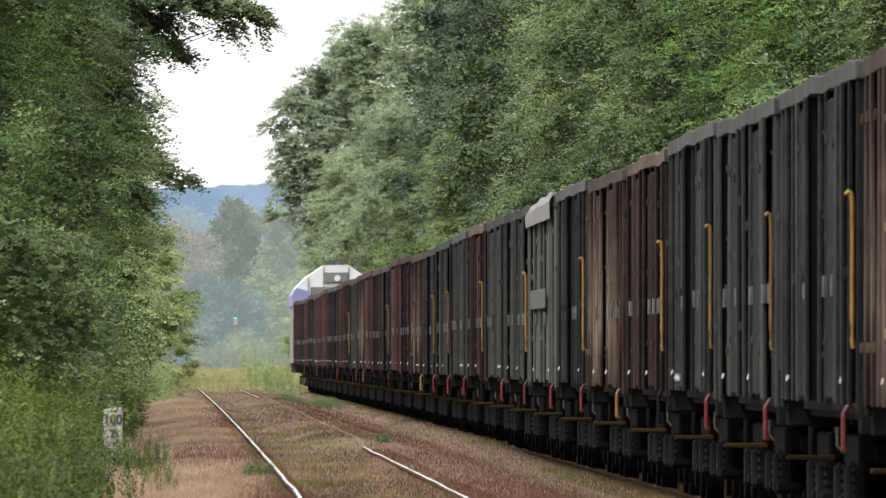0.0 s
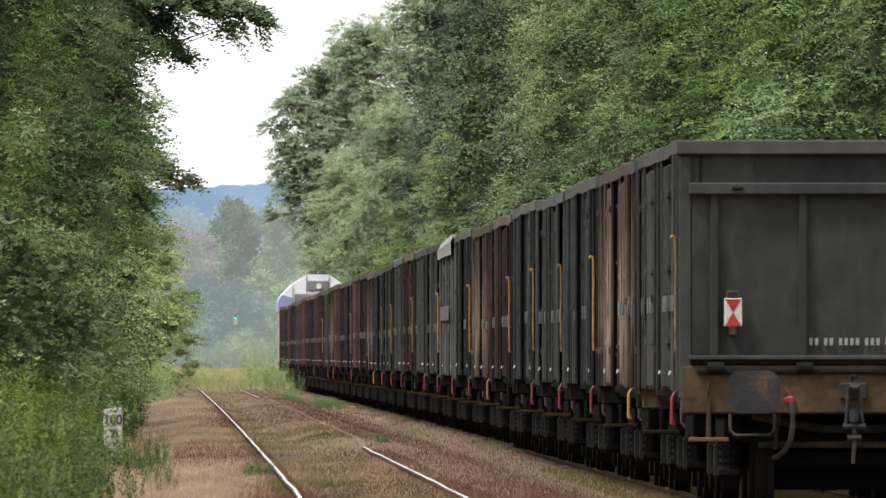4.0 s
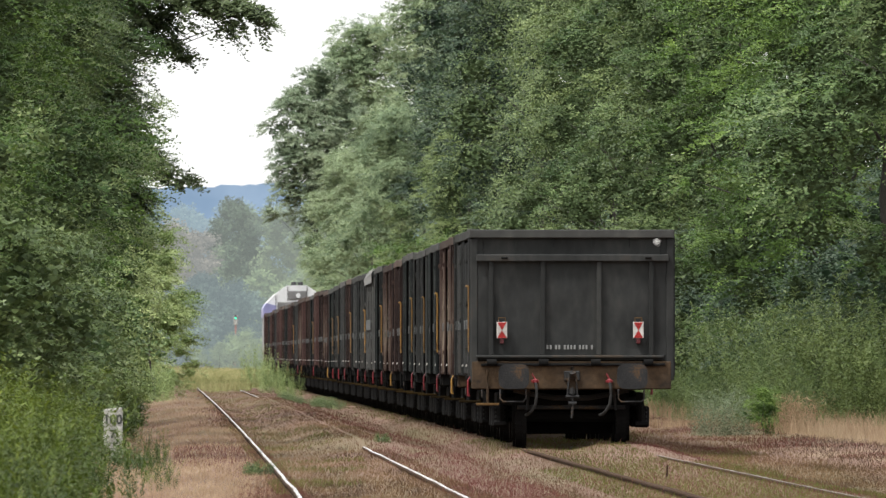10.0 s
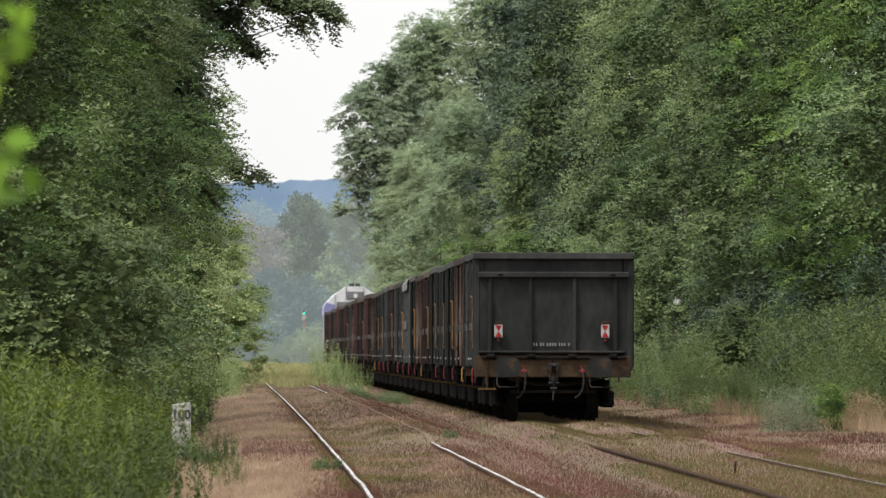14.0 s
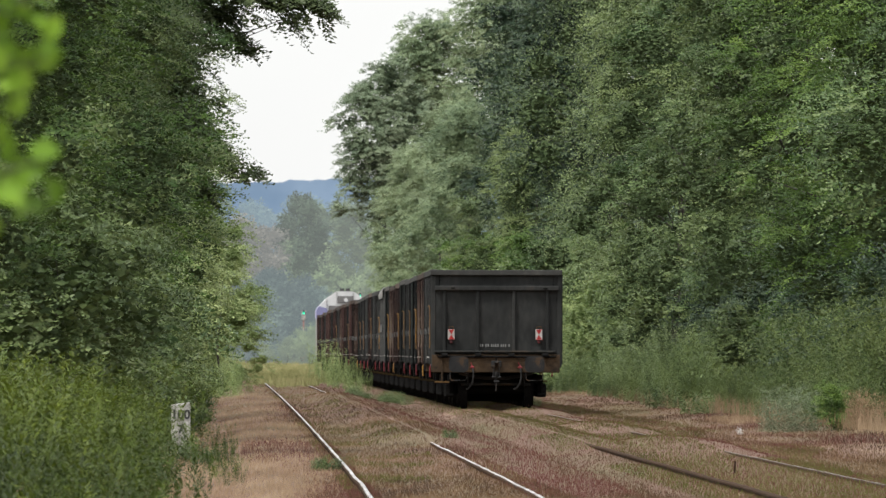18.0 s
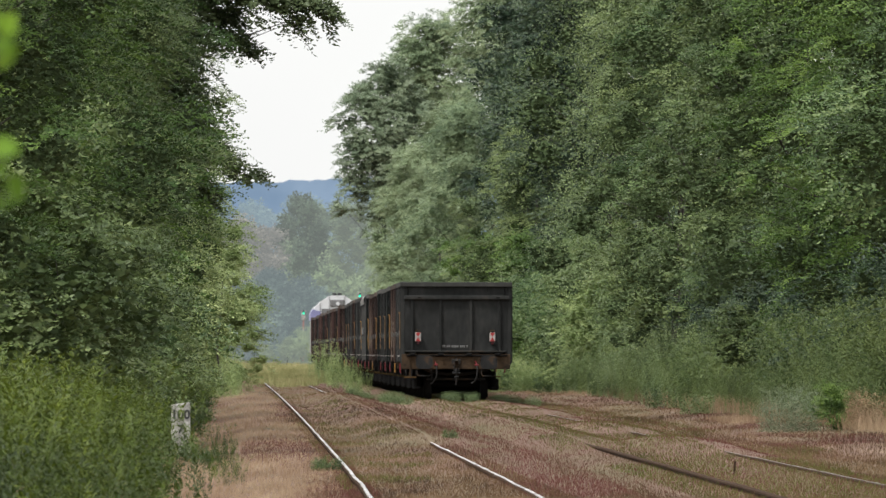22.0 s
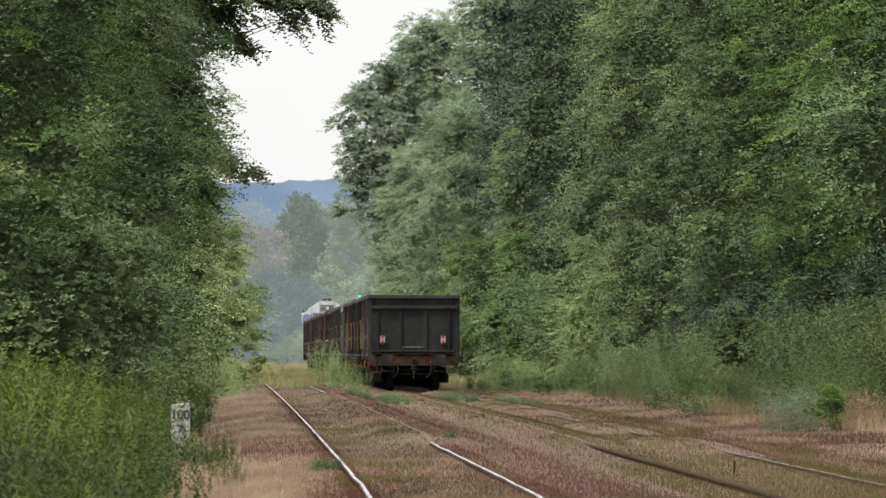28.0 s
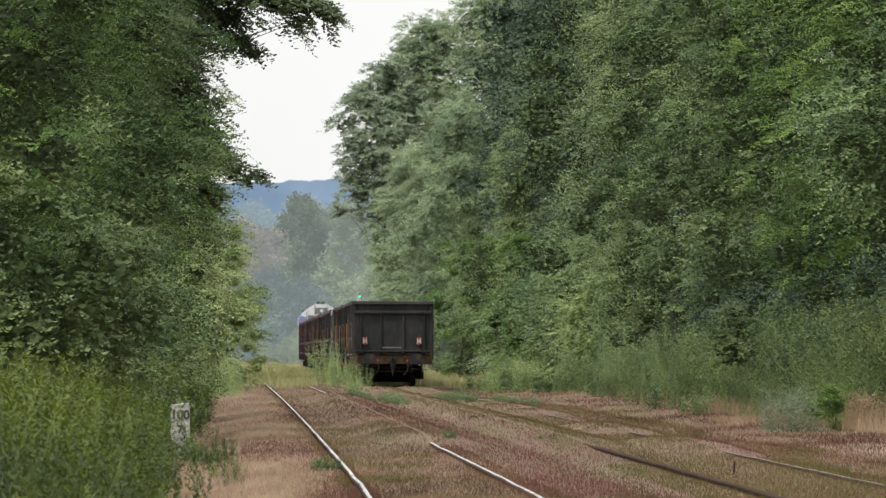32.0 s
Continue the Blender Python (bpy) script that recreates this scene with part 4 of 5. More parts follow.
def sagging_rail(seed):
    """The side's top rail, dented and bowed by years of loading."""
    bm = bmesh.new()
    ys = [(-HALF + 0.01) + i * (2 * HALF - 0.02) / 16 for i in range(17)]
    rings = []
    for y in ys:
        dz = 0.035 * noise.noise(Vector((seed * 3.7, y * 0.6, 0)))
        dx = 0.04 * noise.noise(Vector((seed * 5.1, y * 0.5, 8)))
        rings.append([bm.verts.new((x + dx, y, z + dz)) for x, z in ((1.36, 3.115), (1.36, 3.225), (1.375, 3.235), (1.505, 3.235), (1.515, 3.225), (1.515, 3.115))])
    for a, b in zip(rings, rings[1:]):
        for k in range(6):
            bm.faces.new((a[k], b[k], b[(k + 1) % 6], a[(k + 1) % 6]))
    bm.faces.new(rings[0])
    bm.faces.new(rings[-1][::-1])
    return bm


def make_end_wall():
    """End wall, seen from outside at its y = 0, outer face towards -y."""
    bm = bmesh.new()
    box(bm, -1.46, 1.46, 0.0, 0.05, 1.30, 3.12)
    return bm


def dented_panel():
    """End sheeting between the ribs, dented outwards and in."""
    bm = bmesh.new()
    bmesh.ops.create_grid(bm, x_segments=18, y_segments=12, size=1.0)
    for v in bm.verts:
        x, z = v.co.x * 1.392, 2.07 + v.co.y * 0.69
        edge = min(1.0, (0.69 - abs(z - 2.07)) / 0.15)
        v.co = Vector((x, -0.014 - 0.026 * edge * noise.noise(Vector((x * 2.1, z * 1.7, 1.5))) - 0.012 * edge * noise.noise(Vector((x * 5, z * 4.4, 5))), z))
    bmesh.ops.reverse_faces(bm, faces=bm.faces[:])
    for f in bm.faces:
        f.smooth = True
    return bm


POST_Y = (-6.31, -5.45, -4.55, -3.5, -1.35, 0.0, 1.35, 3.5, 4.55, 5.45, 6.31)
DOOR_Y = (-2.42, 2.42)
BAR_Y = (-5.0, -4.02, -0.68, 0.68, 4.02, 5.0)


def make_side_panel():
    bm = boxes((1.30, 1.33, -HALF, HALF, LOW, TOP - 0.12))
    box(bm, 1.28, 1.35, -HALF, HALF, LOW - 0.05, LOW + 0.02)
    return bm


NUBS = ((1.42, 2.84), (1.9,), (2.35,), (), (1.6, 2.55), (2.75,))


def build_wagon(paint, label, seed=0, peeled=False, pale=False, grab=True, tan=False, group="wagons of the train"):
    w = thing("open_freight_wagon", label, "freight wagon", group)
    wear = random.Random(seed * 7 + 1)
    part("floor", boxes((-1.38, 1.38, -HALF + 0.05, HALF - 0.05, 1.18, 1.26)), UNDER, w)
    # the last, low central box is added to keep light out below the wagon
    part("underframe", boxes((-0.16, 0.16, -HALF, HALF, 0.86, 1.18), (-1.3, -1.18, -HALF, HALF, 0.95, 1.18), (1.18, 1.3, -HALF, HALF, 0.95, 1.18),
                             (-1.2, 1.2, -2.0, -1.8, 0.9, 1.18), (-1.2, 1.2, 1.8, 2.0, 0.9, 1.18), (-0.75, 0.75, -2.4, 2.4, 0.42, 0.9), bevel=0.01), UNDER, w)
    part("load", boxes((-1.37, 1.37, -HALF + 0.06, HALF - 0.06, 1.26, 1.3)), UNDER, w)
    for s in (-1, 1):
        turn = 0.0 if s > 0 else math.pi
        shared("side_wall", "side_wall", make_side_panel, DARK_STEEL, w, turn=turn)
        rail = part("top_rail", sagging_rail(seed + s), DUSTY_BROWN if paint in (BROWN_PAINT, RED_BROWN_PAINT) else DUSTY, w)
        rail.rotation_euler = (0, 0, turn)
        for y in POST_Y:
            kind = wear.choice(NUBS)
            wide = 0.14 if abs(y) in (3.5, 4.55) else 0.075
            at = (s * (1.405 + wear.uniform(-0.03, 0.012)), y, 0)
            if s < 0:
                web = shared("post", "web", make_web, DARK_STEEL, w, at, turn=turn)
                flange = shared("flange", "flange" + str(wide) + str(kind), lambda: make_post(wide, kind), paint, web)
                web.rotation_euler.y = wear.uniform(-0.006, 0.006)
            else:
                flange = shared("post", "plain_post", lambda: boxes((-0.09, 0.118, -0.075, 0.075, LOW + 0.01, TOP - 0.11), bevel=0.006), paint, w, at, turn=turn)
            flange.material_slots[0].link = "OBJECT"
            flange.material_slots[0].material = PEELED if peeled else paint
        for y in BAR_Y:
            if wear.random() < 0.8 and s < 0:
                shared("tie_bar", "tie_bar", make_tie_bars, DARK_STEEL if wear.random() < 0.5 else UNDER, w, (s * 1.405, y, 0), turn=turn)
        for y in DOOR_Y:
            door = shared("side_door", "side_door", make_door_panel, paint, w, (s * (1.41 + wear.uniform(-0.012, 0.015)), y, 0), turn=turn)
            door.rotation_euler.y = wear.uniform(-0.006, 0.006)
            door.material_slots[0].link = "OBJECT"
            door.material_slots[0].material = PEELED if peeled else paint
        for y in wear.sample((-4.55, -3.3, -1.4, 3.4, 4.5), 2):
            shared("door_latch", "door_latch", make_latch, LAMP_WHITE, w, (s * 1.52, y, 0), turn=turn)
        for y in (-5.45, -4.55, -3.1, -2.2, -1.35, 1.75, 2.65, 4.55):
            if wear.random() < 0.45:
                continue
            shared("stencil", "stencil", lambda: boxes((-0.022, 0.006, -0.004, 0.2, 1.76, 1.90)), PATCH, w, (s * (1.527 + wear.uniform(-0.01, 0.012)), y - 0.1, 0), turn=turn)
        lever = shared("brake_lever", "brake_lever", make_lever, RED, w, (0, s * 4.2, 0), turn=turn, label="painted brake changeover lever")
        lever.material_slots[0].link = "OBJECT"
        lever.material_slots[0].material = YELLOW if peeled else UNDER if paint in (BROWN_PAINT, RED_BROWN_PAINT) else RED
        if grab:
            shared("handrail", "handrail", make_handrail, YELLOW, w, (0, s * 6.28, 0), turn=turn, label="yellow grab rail")
    for s in (-1, 1):
        turn = 0.0 if s < 0 else math.pi
        at = s * HALF
        end = shared("end_wall", "end_wall", make_end_wall, paint, w, (0, at, 0), turn=turn)
        end.material_slots[0].link = "OBJECT"
        end.material_slots[0].material = paint
        for name, key, make in (("end_sheet", "end_sheet", dented_panel),
                                ("end_top_rail", "end_top_rail", lambda: boxes((-1.515, 1.515, -0.075, 0.06, 3.11, 3.232), bevel=0.01)),
                                ("end_beam", "end_beam", lambda: boxes((-1.42, 1.43, -0.105, 0.0, 2.762, 2.865), bevel=0.012)),
                                ("end_ledge", "end_ledge", lambda: boxes((-1.42, 1.36, -0.085, 0.0, 1.335, 1.375), bevel=0.008))):
            p = shared(name, key, make, paint, w, (0, at, 0), turn=turn)
            p.material_slots[0].link = "OBJECT"
            p.material_slots[0].material = DUSTY if name == "end_top_rail" else paint
        for x in (-1.2, -0.433, 0.40, 1.175):
            p = shared("end_rib", "end_rib", lambda: boxes((-0.036, 0.036, -0.075, 0.0, 1.37, 2.77), bevel=0.01), paint, w, (x * -s, at, 0), turn=turn)
            p.material_slots[0].link = "OBJECT"
            p.material_slots[0].material = paint
        for x in (-0.83, -0.27, 0.29, 0.85):
            shared("cleat", "cleat", lambda: boxes((-0.009, 0.009, -0.022, 0.0, 2.97, 3.1)), paint, w, (x * -s, at, 0), turn=turn)
        for x in (-1.0, 1.13):
            shared("end_hinge", "end_hinge", lambda: boxes((-0.05, 0.05, -0.13, 0.0, 2.80, 2.83), bevel=0.01), UNDER, w, (x * -s, at, 0), turn=turn)
        for x in (-1, 1):
            p = shared("corner_post", "corner_post", lambda: boxes((-0.055, 0.055, -0.03, 0.09, 1.0, 3.1), bevel=0.012), paint, w, (x * 1.452, at, 0), turn=turn)
            p.material_slots[0].link = "OBJECT"
            p.material_slots[0].material = paint
        p = shared("headstock", "headstock", lambda: boxes((-1.49, 1.47, -0.04, 0.12, 0.87, 1.285), bevel=0.015), HEADSTOCK, w, (0, at, 0), label="rusty tan headstock" if tan else "", turn=turn)
        p.material_slots[0].link = "OBJECT"
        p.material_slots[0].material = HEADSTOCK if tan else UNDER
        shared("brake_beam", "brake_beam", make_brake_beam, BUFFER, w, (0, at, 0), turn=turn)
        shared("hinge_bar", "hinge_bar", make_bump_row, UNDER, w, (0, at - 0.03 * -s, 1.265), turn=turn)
        for x in (-0.875, 0.875):
            stock = shared("buffer", "buffer", make_buffer_stock, UNDER, w, (x, at, 1.06), turn=turn)
            shared("buffer_head", "buffer_head", make_buffer_head, BUFFER, stock, label="worn steel buffer plate")
            shared("shunter_bar", "shunter_bar", make_loop, BUFFER, w, (x, at, 0.87), turn=turn)
        hook = shared("draw_hook", "draw_hook", make_hook, BUFFER, w, (0, at - 0.04 * -s, 1.06), turn=turn)
        shared("screw_coupling", "screw_coupling", make_coupling, BUFFER, hook)
        for x in (-0.55, 0.55):
            cock = shared("brake_cock", "brake_cock", make_cock, RED, w, (x, at - 0.04 * -s, 0.99), turn=turn)
            shared("brake_hose", "brake_hose", make_hose, RUBBER, cock)
        shared("end_step", "end_step" + str(tan), lambda: boxes((-0.17, 0.17, -0.13, 0.13, 0.63, 0.665), bevel=0.006), PLANK if tan else STEP_DARK, w, (1.25 * s, at - 0.05, 0), turn=turn)
        shared("end_step_hanger", "end_step_hanger" + str(tan), lambda: bent([(0, -0.06, 1.15), (0.0, -0.07, 0.9), (0.0, -0.05, 0.66)], 0.02, 6), HEADSTOCK if tan else UNDER, w, (1.25 * s, at, 0), turn=turn)
    for y in (-4.5, 4.5):
        build_bogie(w, y)
    if pale:
        bm = bmesh.new()
        rows = []
        for k in range(9):
            y = -HALF + 0.02 + k * (2 * HALF - 0.04) / 8
            lift = 0.03 - 0.10 * (k / 8) ** 2 + 0.015 * math.sin(k * 2.1)
            rows.append([bm.verts.new((x, y, z + lift * f)) for x, z, f in ((-1.56, 2.98, 0.2), (-1.57, 3.16, 0.6), (-1.53, 3.26, 1.0), (-0.7, 3.3, 1.2), (0.2, 3.22, 0.4))])
        for a, b in zip(rows, rows[1:]):
            for k in range(4):
                bm.faces.new((a[k], a[k + 1], b[k + 1], b[k]))
        bmesh.ops.solidify(bm, geom=bm.faces[:], thickness=0.02)
        part("tarpaulin", bm, PALE_TOP, w, "pale cover draped over the side")
        part("pale_panel", boxes((-1.549, -1.536, -HALF + 3.0, HALF - 2.0, 1.95, 2.18), bevel=0.005), PATCH, w, "pale grey repair plate")
    return w


LAMP_W, LAMP_H = 0.155, 0.24


def build_tail_lamp(parent, x, z):
    """A square tail signal in red and white triangles, on its bracket."""
    lamp = part("tail_signal", boxes((x - LAMP_W / 2, x + LAMP_W / 2, -HALF - 0.11, -HALF - 0.085, z - LAMP_H / 2, z + LAMP_H / 2), bevel=0.006), LAMP_WHITE, parent,
                "red and white reflective tail signal plate")
    for s in (-1, 1):
        bm = bmesh.new()
        a = [bm.verts.new((x - 0.07, -HALF - 0.115, z + s * 0.115)), bm.verts.new((x + 0.07, -HALF - 0.115, z + s * 0.115)), bm.verts.new((x, -HALF - 0.115, z))]
        bm.faces.new(a if s > 0 else a[::-1])
        bmesh.ops.solidify(bm, geom=bm.faces[:], thickness=0.004)
        part("triangle", bm, SIGN_RED, lamp)
    part("grip", bent([(x - 0.05, -HALF - 0.09, z + 0.11), (x - 0.05, -HALF - 0.09, z + 0.18), (x + 0.05, -HALF - 0.09, z + 0.18), (x + 0.05, -HALF - 0.09, z + 0.11)], 0.009, 6), PLANK, lamp)
    part("bracket", boxes((x - 0.03, x + 0.03, -HALF - 0.1, -HALF - 0.0, z - 0.2, z - 0.1), bevel=0.01), RED, lamp)


def build_number(parent):
    """The wagon's number, as plain bars."""
    rows, x = [], -0.38
    for group_len in (2, 2, 4, 3, 1):
        for _ in range(group_len):
            rows.append((x, x + 0.036, -HALF - 0.038, -HALF - 0.03, 1.462, 1.535))
            x += 0.049
        x += 0.03
    first = None
    for r in rows:
        if first is None:
            first = part("number_bar", boxes((0, 0.028, -0.006, 0.0, 0, 0.062)), STENCIL, parent, "faded white number bar")
            ob = first
        else:
            ob = linked("number_bar", first.data, None, parent)
        ob.location = (r[0], -HALF - 0.03, r[4])


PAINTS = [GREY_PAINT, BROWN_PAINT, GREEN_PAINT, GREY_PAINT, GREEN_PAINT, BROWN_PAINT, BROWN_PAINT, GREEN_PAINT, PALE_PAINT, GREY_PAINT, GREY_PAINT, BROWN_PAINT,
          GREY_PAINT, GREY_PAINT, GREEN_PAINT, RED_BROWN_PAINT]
LABELS = {GREY_PAINT.name: "dark grey high-sided open wagon, worn and dusty", BROWN_PAINT.name: "dark brown high-sided open wagon with rusty sides",
          GREEN_PAINT.name: "green-grey high-sided open wagon with pressed steel sides", RED_BROWN_PAINT.name: "red-brown high-sided open wagon, faded by the weather"}
COUNT = 35
WAGONS = []


def build_train():
    made = {}
    far_paints = [RED_BROWN_PAINT, GREY_PAINT, BROWN_PAINT, RED_BROWN_PAINT, GREEN_PAINT, BROWN_PAINT, RED_BROWN_PAINT]
    for k in range(COUNT):
        paint = PAINTS[k] if k < len(PAINTS) else far_paints[k % len(far_paints)]
        peeled, pale = k in (1, 6, 15, 21), k in (8,)
        grab = k in (0, 2, 3, 4, 5, 7, 9, 11, 13, 14, 18, 23)
        key = (paint.name, peeled, pale, grab)
        if k == 0:
            w = build_wagon(paint, "dark grey last wagon of the train with tail signals", 0, tan=True)
            build_tail_lamp(w, -1.04, 1.745)
            build_tail_lamp(w, 0.98, 1.745)
            build_number(w)
        elif key in made:
            w = copy_thing(made[key], Matrix())
        else:
            label = "brown open wagon with pale peeled paint" if peeled else "grey open wagon with pale cover at one end" if pale else LABELS[paint.name]
            w = made[key] = build_wagon(paint, label, k, peeled, pale, grab)
        w.scale = (1, 1, 1 if k == 0 else random.uniform(0.982, 1.008))
        WAGONS.append(w)


build_train()


# ---- locomotive ----
def build_loco():
    loco = thing("diesel_locomotive", "white and blue diesel locomotive pulling the wagons", "locomotive")

    def hull(y0, y1, rows):
        bm = bmesh.new()
        a = [bm.verts.new((x, y0, z)) for x, z in rows]
        b = [bm.verts.new((x, y1, z)) for x, z in rows]
        k = len(rows)
        for i in range(k):
            bm.faces.new((a[i], b[i], b[(i + 1) % k], a[(i + 1) % k]))
        bm.faces.new(a[::-1])
        bm.faces.new(b)
        bmesh.ops.recalc_face_normals(bm, faces=bm.faces[:])
        return bm

    part("body", hull(-8, 8, [(-1.5, 1.1), (1.5, 1.1), (1.5, 3.1), (-1.5, 3.1)]), LOCO_BODY, loco)
    part("roof", hull(-7.9, 7.9, [(-1.5, 3.1), (1.5, 3.1), (1.52, 3.5), (1.4, 3.74), (1.0, 4.16), (0.44, 4.54), (-0.44, 4.54), (-1.0, 4.16), (-1.4, 3.74), (-1.52, 3.5)]), LOCO_WHITE, loco)
    part("blue_band", hull(-8.03, 8.03, [(-1.54, 3.1), (-1.0, 3.1), (-0.95, 3.62), (-1.42, 3.74), (-1.54, 3.5)]), LOCO_BLUE, loco)
    part("skirt", boxes((-1.45, 1.45, -7.8, 7.8, 0.75, 1.1), bevel=0.02), UNDER, loco)
    part("end_panel", boxes((-0.9, 0.9, -7.96, -7.88, 3.3, 3.78), bevel=0.02), LOCO_GREY, loco)
    part("end_window", boxes((-0.4, 0.42, -7.96, -7.88, 3.9, 4.3), bevel=0.03), LOCO_GREY, loco)
    bm = bmesh.new()
    rod(bm, (0.04, -8.0, 4.08), (0.04, -7.9, 4.08), 0.11, 14)
    part("headlamp", bm, LOCO_WHITE, loco)
    for x in (-0.98, -0.44, 0.44, 0.98):
        part("roof_seam", boxes((x - 0.012, x + 0.012, -7.93, -7.88, 3.15, 4.1 if abs(x) > 0.9 else 4.5)), LOCO_GREY, loco)
    for x in (-0.15, 0.15):
        bm = bmesh.new()
        rod(bm, (x, -6.5, 4.5), (x, -6.5, 4.7), 0.13, 10)
        part("exhaust", bm, BLACK, loco)
    part("buffer_beam", boxes((-1.45, 1.45, -8.1, -7.9, 0.85, 1.3), bevel=0.02), RED, loco)
    for y in (-4.6, 4.6):
        build_bogie(loco, y)
    return loco


LOCO = build_loco()


# ---- small things by the line ----
def build_milestone():
    x, y = -4.69, 228.0
    s = thing("milestone", "weathered white concrete milestone with black figures", "milestone")
    s.location = (x, y, hump(x, y) + 0.02)
    bm = boxes((-0.135, 0.135, -0.09, 0.09, -0.12, 0.72), bevel=0.0)
    for v in bm.verts:
        if v.co.z > 0.5 and v.co.y > 0:
            v.co.z -= 0.02
        v.co.z += 0.015 * math.sin(v.co.x * 11)
    bmesh.ops.bevel(bm, geom=bm.edges[:], offset=0.018, segments=2, affect="EDGES", profile=0.5)
    part("stone", bm, STONE, s)
    for text, z, size in (("100", 0.5, 0.18), ("7", 0.3, 0.16)):
        cu = bpy.data.curves.new("figure", "FONT")
        cu.body, cu.size, cu.extrude, cu.align_x = text, size, 0.004, "CENTER"
        cu.offset = 0.006
        ob = new("figure", cu)
        ob.parent = s
        ob.matrix_local = pose(0, -0.094, z, 90, 0, 0)
        cu.materials.append(BLACK)


build_milestone()


# ---- grass ----
STALK = mat("sorrel_stalk", ((0.36, (0.08, 0.045, 0.03)), (0.5, (0.15, 0.07, 0.055)), (0.64, (0.24, 0.17, 0.10))), 0.8, 0.9, bump=0, fine=7, per_island=0.2, shine=0.1)

def blades(xs, ys, height, width, lean=0.25):
    n = len(xs)
    z = np.array([hump(x, y) for x, y in zip(xs, ys)]) - 0.02
    a = rng.uniform(0, math.pi, n)
    h = height * rng.uniform(0.45, 1.2, n)
    dx, dy = np.cos(a) * width * 0.5, np.sin(a) * width * 0.2
    lx, ly = rng.normal(0, lean, n) * h, rng.normal(0, lean, n) * h
    base = np.stack([xs, ys, z], 1)
    off = np.stack([dx, dy, np.zeros(n)], 1)
    top = base + np.stack([lx, ly, h], 1)
    midp = base + np.stack([lx * 0.35, ly * 0.35, h * 0.55], 1)
    v = np.stack([base, midp + off, top, midp - off], 1)
    return v.reshape(-1, 3)


def field(name, material, n, y0, y1, u0, u1, height, width, label, falloff=1.4, patch=None):
    """Grass between two lines beside the track; thinner with distance."""
    t = rng.random(n)
    ys = (y0 ** -falloff + t * (y1 ** -falloff - y0 ** -falloff)) ** (-1 / falloff)
    us = rng.uniform(u0, u1, n)
    xs = np.array([track_x(y) for y in ys]) + us
    keep = np.ones(n, dtype=bool)
    if patch:
        keep = np.array([patch(u, y) for u, y in zip(us, ys)])
    for c in (0.0, GAP):
        for s in (-1, 1):
            keep &= np.abs(us - c - s * 0.752) > 0.034
    xs, ys = xs[keep], ys[keep]
    grow = np.clip(ys / 260.0, 0.8, 2.2)
    v = blades(xs, ys, height, width * grow)
    tagged(linked(name, leaf_mesh(name, v), material), label, "grass", kind="stuff")


def patchy(scale, level, seed):
    return lambda u, y: noise.noise(Vector((u * scale, y * scale * 0.14, seed))) > level


field("sorrel", GRASS_RED, 130000, 125, 640, -3.3, 2.7, 0.06, 0.006, "red sorrel and dry grass on the old ballast")
field("sorrel_verge", GRASS_RED, 45000, 125, 640, -5.9, -4.6, 0.06, 0.006, "red sorrel along the old rail", patch=lambda u, y: noise.noise(Vector((u * 0.5, y * 0.016, 6))) + 0.5 * (u + 5.2) + rng.uniform(-0.25, 0.25) > 0.02)
field("ochre_turf", GRASS_OCHRE, 70000, 125, 640, -4.9, -2.9, 0.055, 0.006, "low ochre turf between the old rails")
field("dry_grass", GRASS_STRAW, 100000, 125, 680, -8.2, -4.75, 0.07, 0.0055, "tan dry grass beside the old track", patch=lambda u, y: noise.noise(Vector((u * 0.5, y * 0.016, 6))) + 0.5 * (u + 5.2) + rng.uniform(-0.25, 0.25) < 0.12)
field("bank_grass", GRASS_STRAW, 45000, 220, 700, 3.6, 7.0, 0.17, 0.006, "pale dry grass along the foot of the shrubs", patch=lambda u, y: noise.noise(Vector((u * 0.5, y * 0.02, 8))) > 0.55 - 0.22 * (u - 3.0))
field("green_grass", GRASS_GREEN, 110000, 125, 700, -1.3, 3.0, 0.065, 0.0065, "low green grass and moss along the rails", patch=lambda u, y: noise.noise(Vector((u * 0.6, y * 0.03, 5))) > (-0.8 if abs(u) < 0.75 else -0.02))
field("brown_turf", GRASS_OCHRE, 50000, 180, 640, 1.6, 5.2, 0.07, 0.006, "low brown turf between the rail and the bank")
field("red_patches", GRASS_RED, 40000, 180, 640, 2.4, 5.0, 0.08, 0.006, "patches of red sorrel below the bank", patch=patchy(0.6, 0.05, 31))
field("tall_straw", GRASS_STRAW, 9000, 255, 460, 4.5, 6.6, 0.42, 0.006, "tall dry straw at the foot of the bank", patch=patchy(0.7, -0.05, 17))
field("sorrel_stalks", STALK, 9000, 125, 420, -7.4, 5.0, 0.14, 0.0035, "thin red-brown sorrel stalks in seed", patch=patchy(0.8, -0.05, 12))
field("moss_grass", GRASS_GREEN, 16000, 150, 500, -4.9, -3.5, 0.08, 0.006, "low mossy grass between the old rails", patch=patchy(0.7, 0.15, 21))
field("far_grass", GRASS_PALE, 80000, 480, 1500, -14, 6.0, 0.34, 0.02, "tall grass at the far end of the yard", falloff=0.2,
      patch=lambda u, y: noise.noise(Vector((u * 0.4, y * 0.02, 4.0))) > (640 - y) / 220)


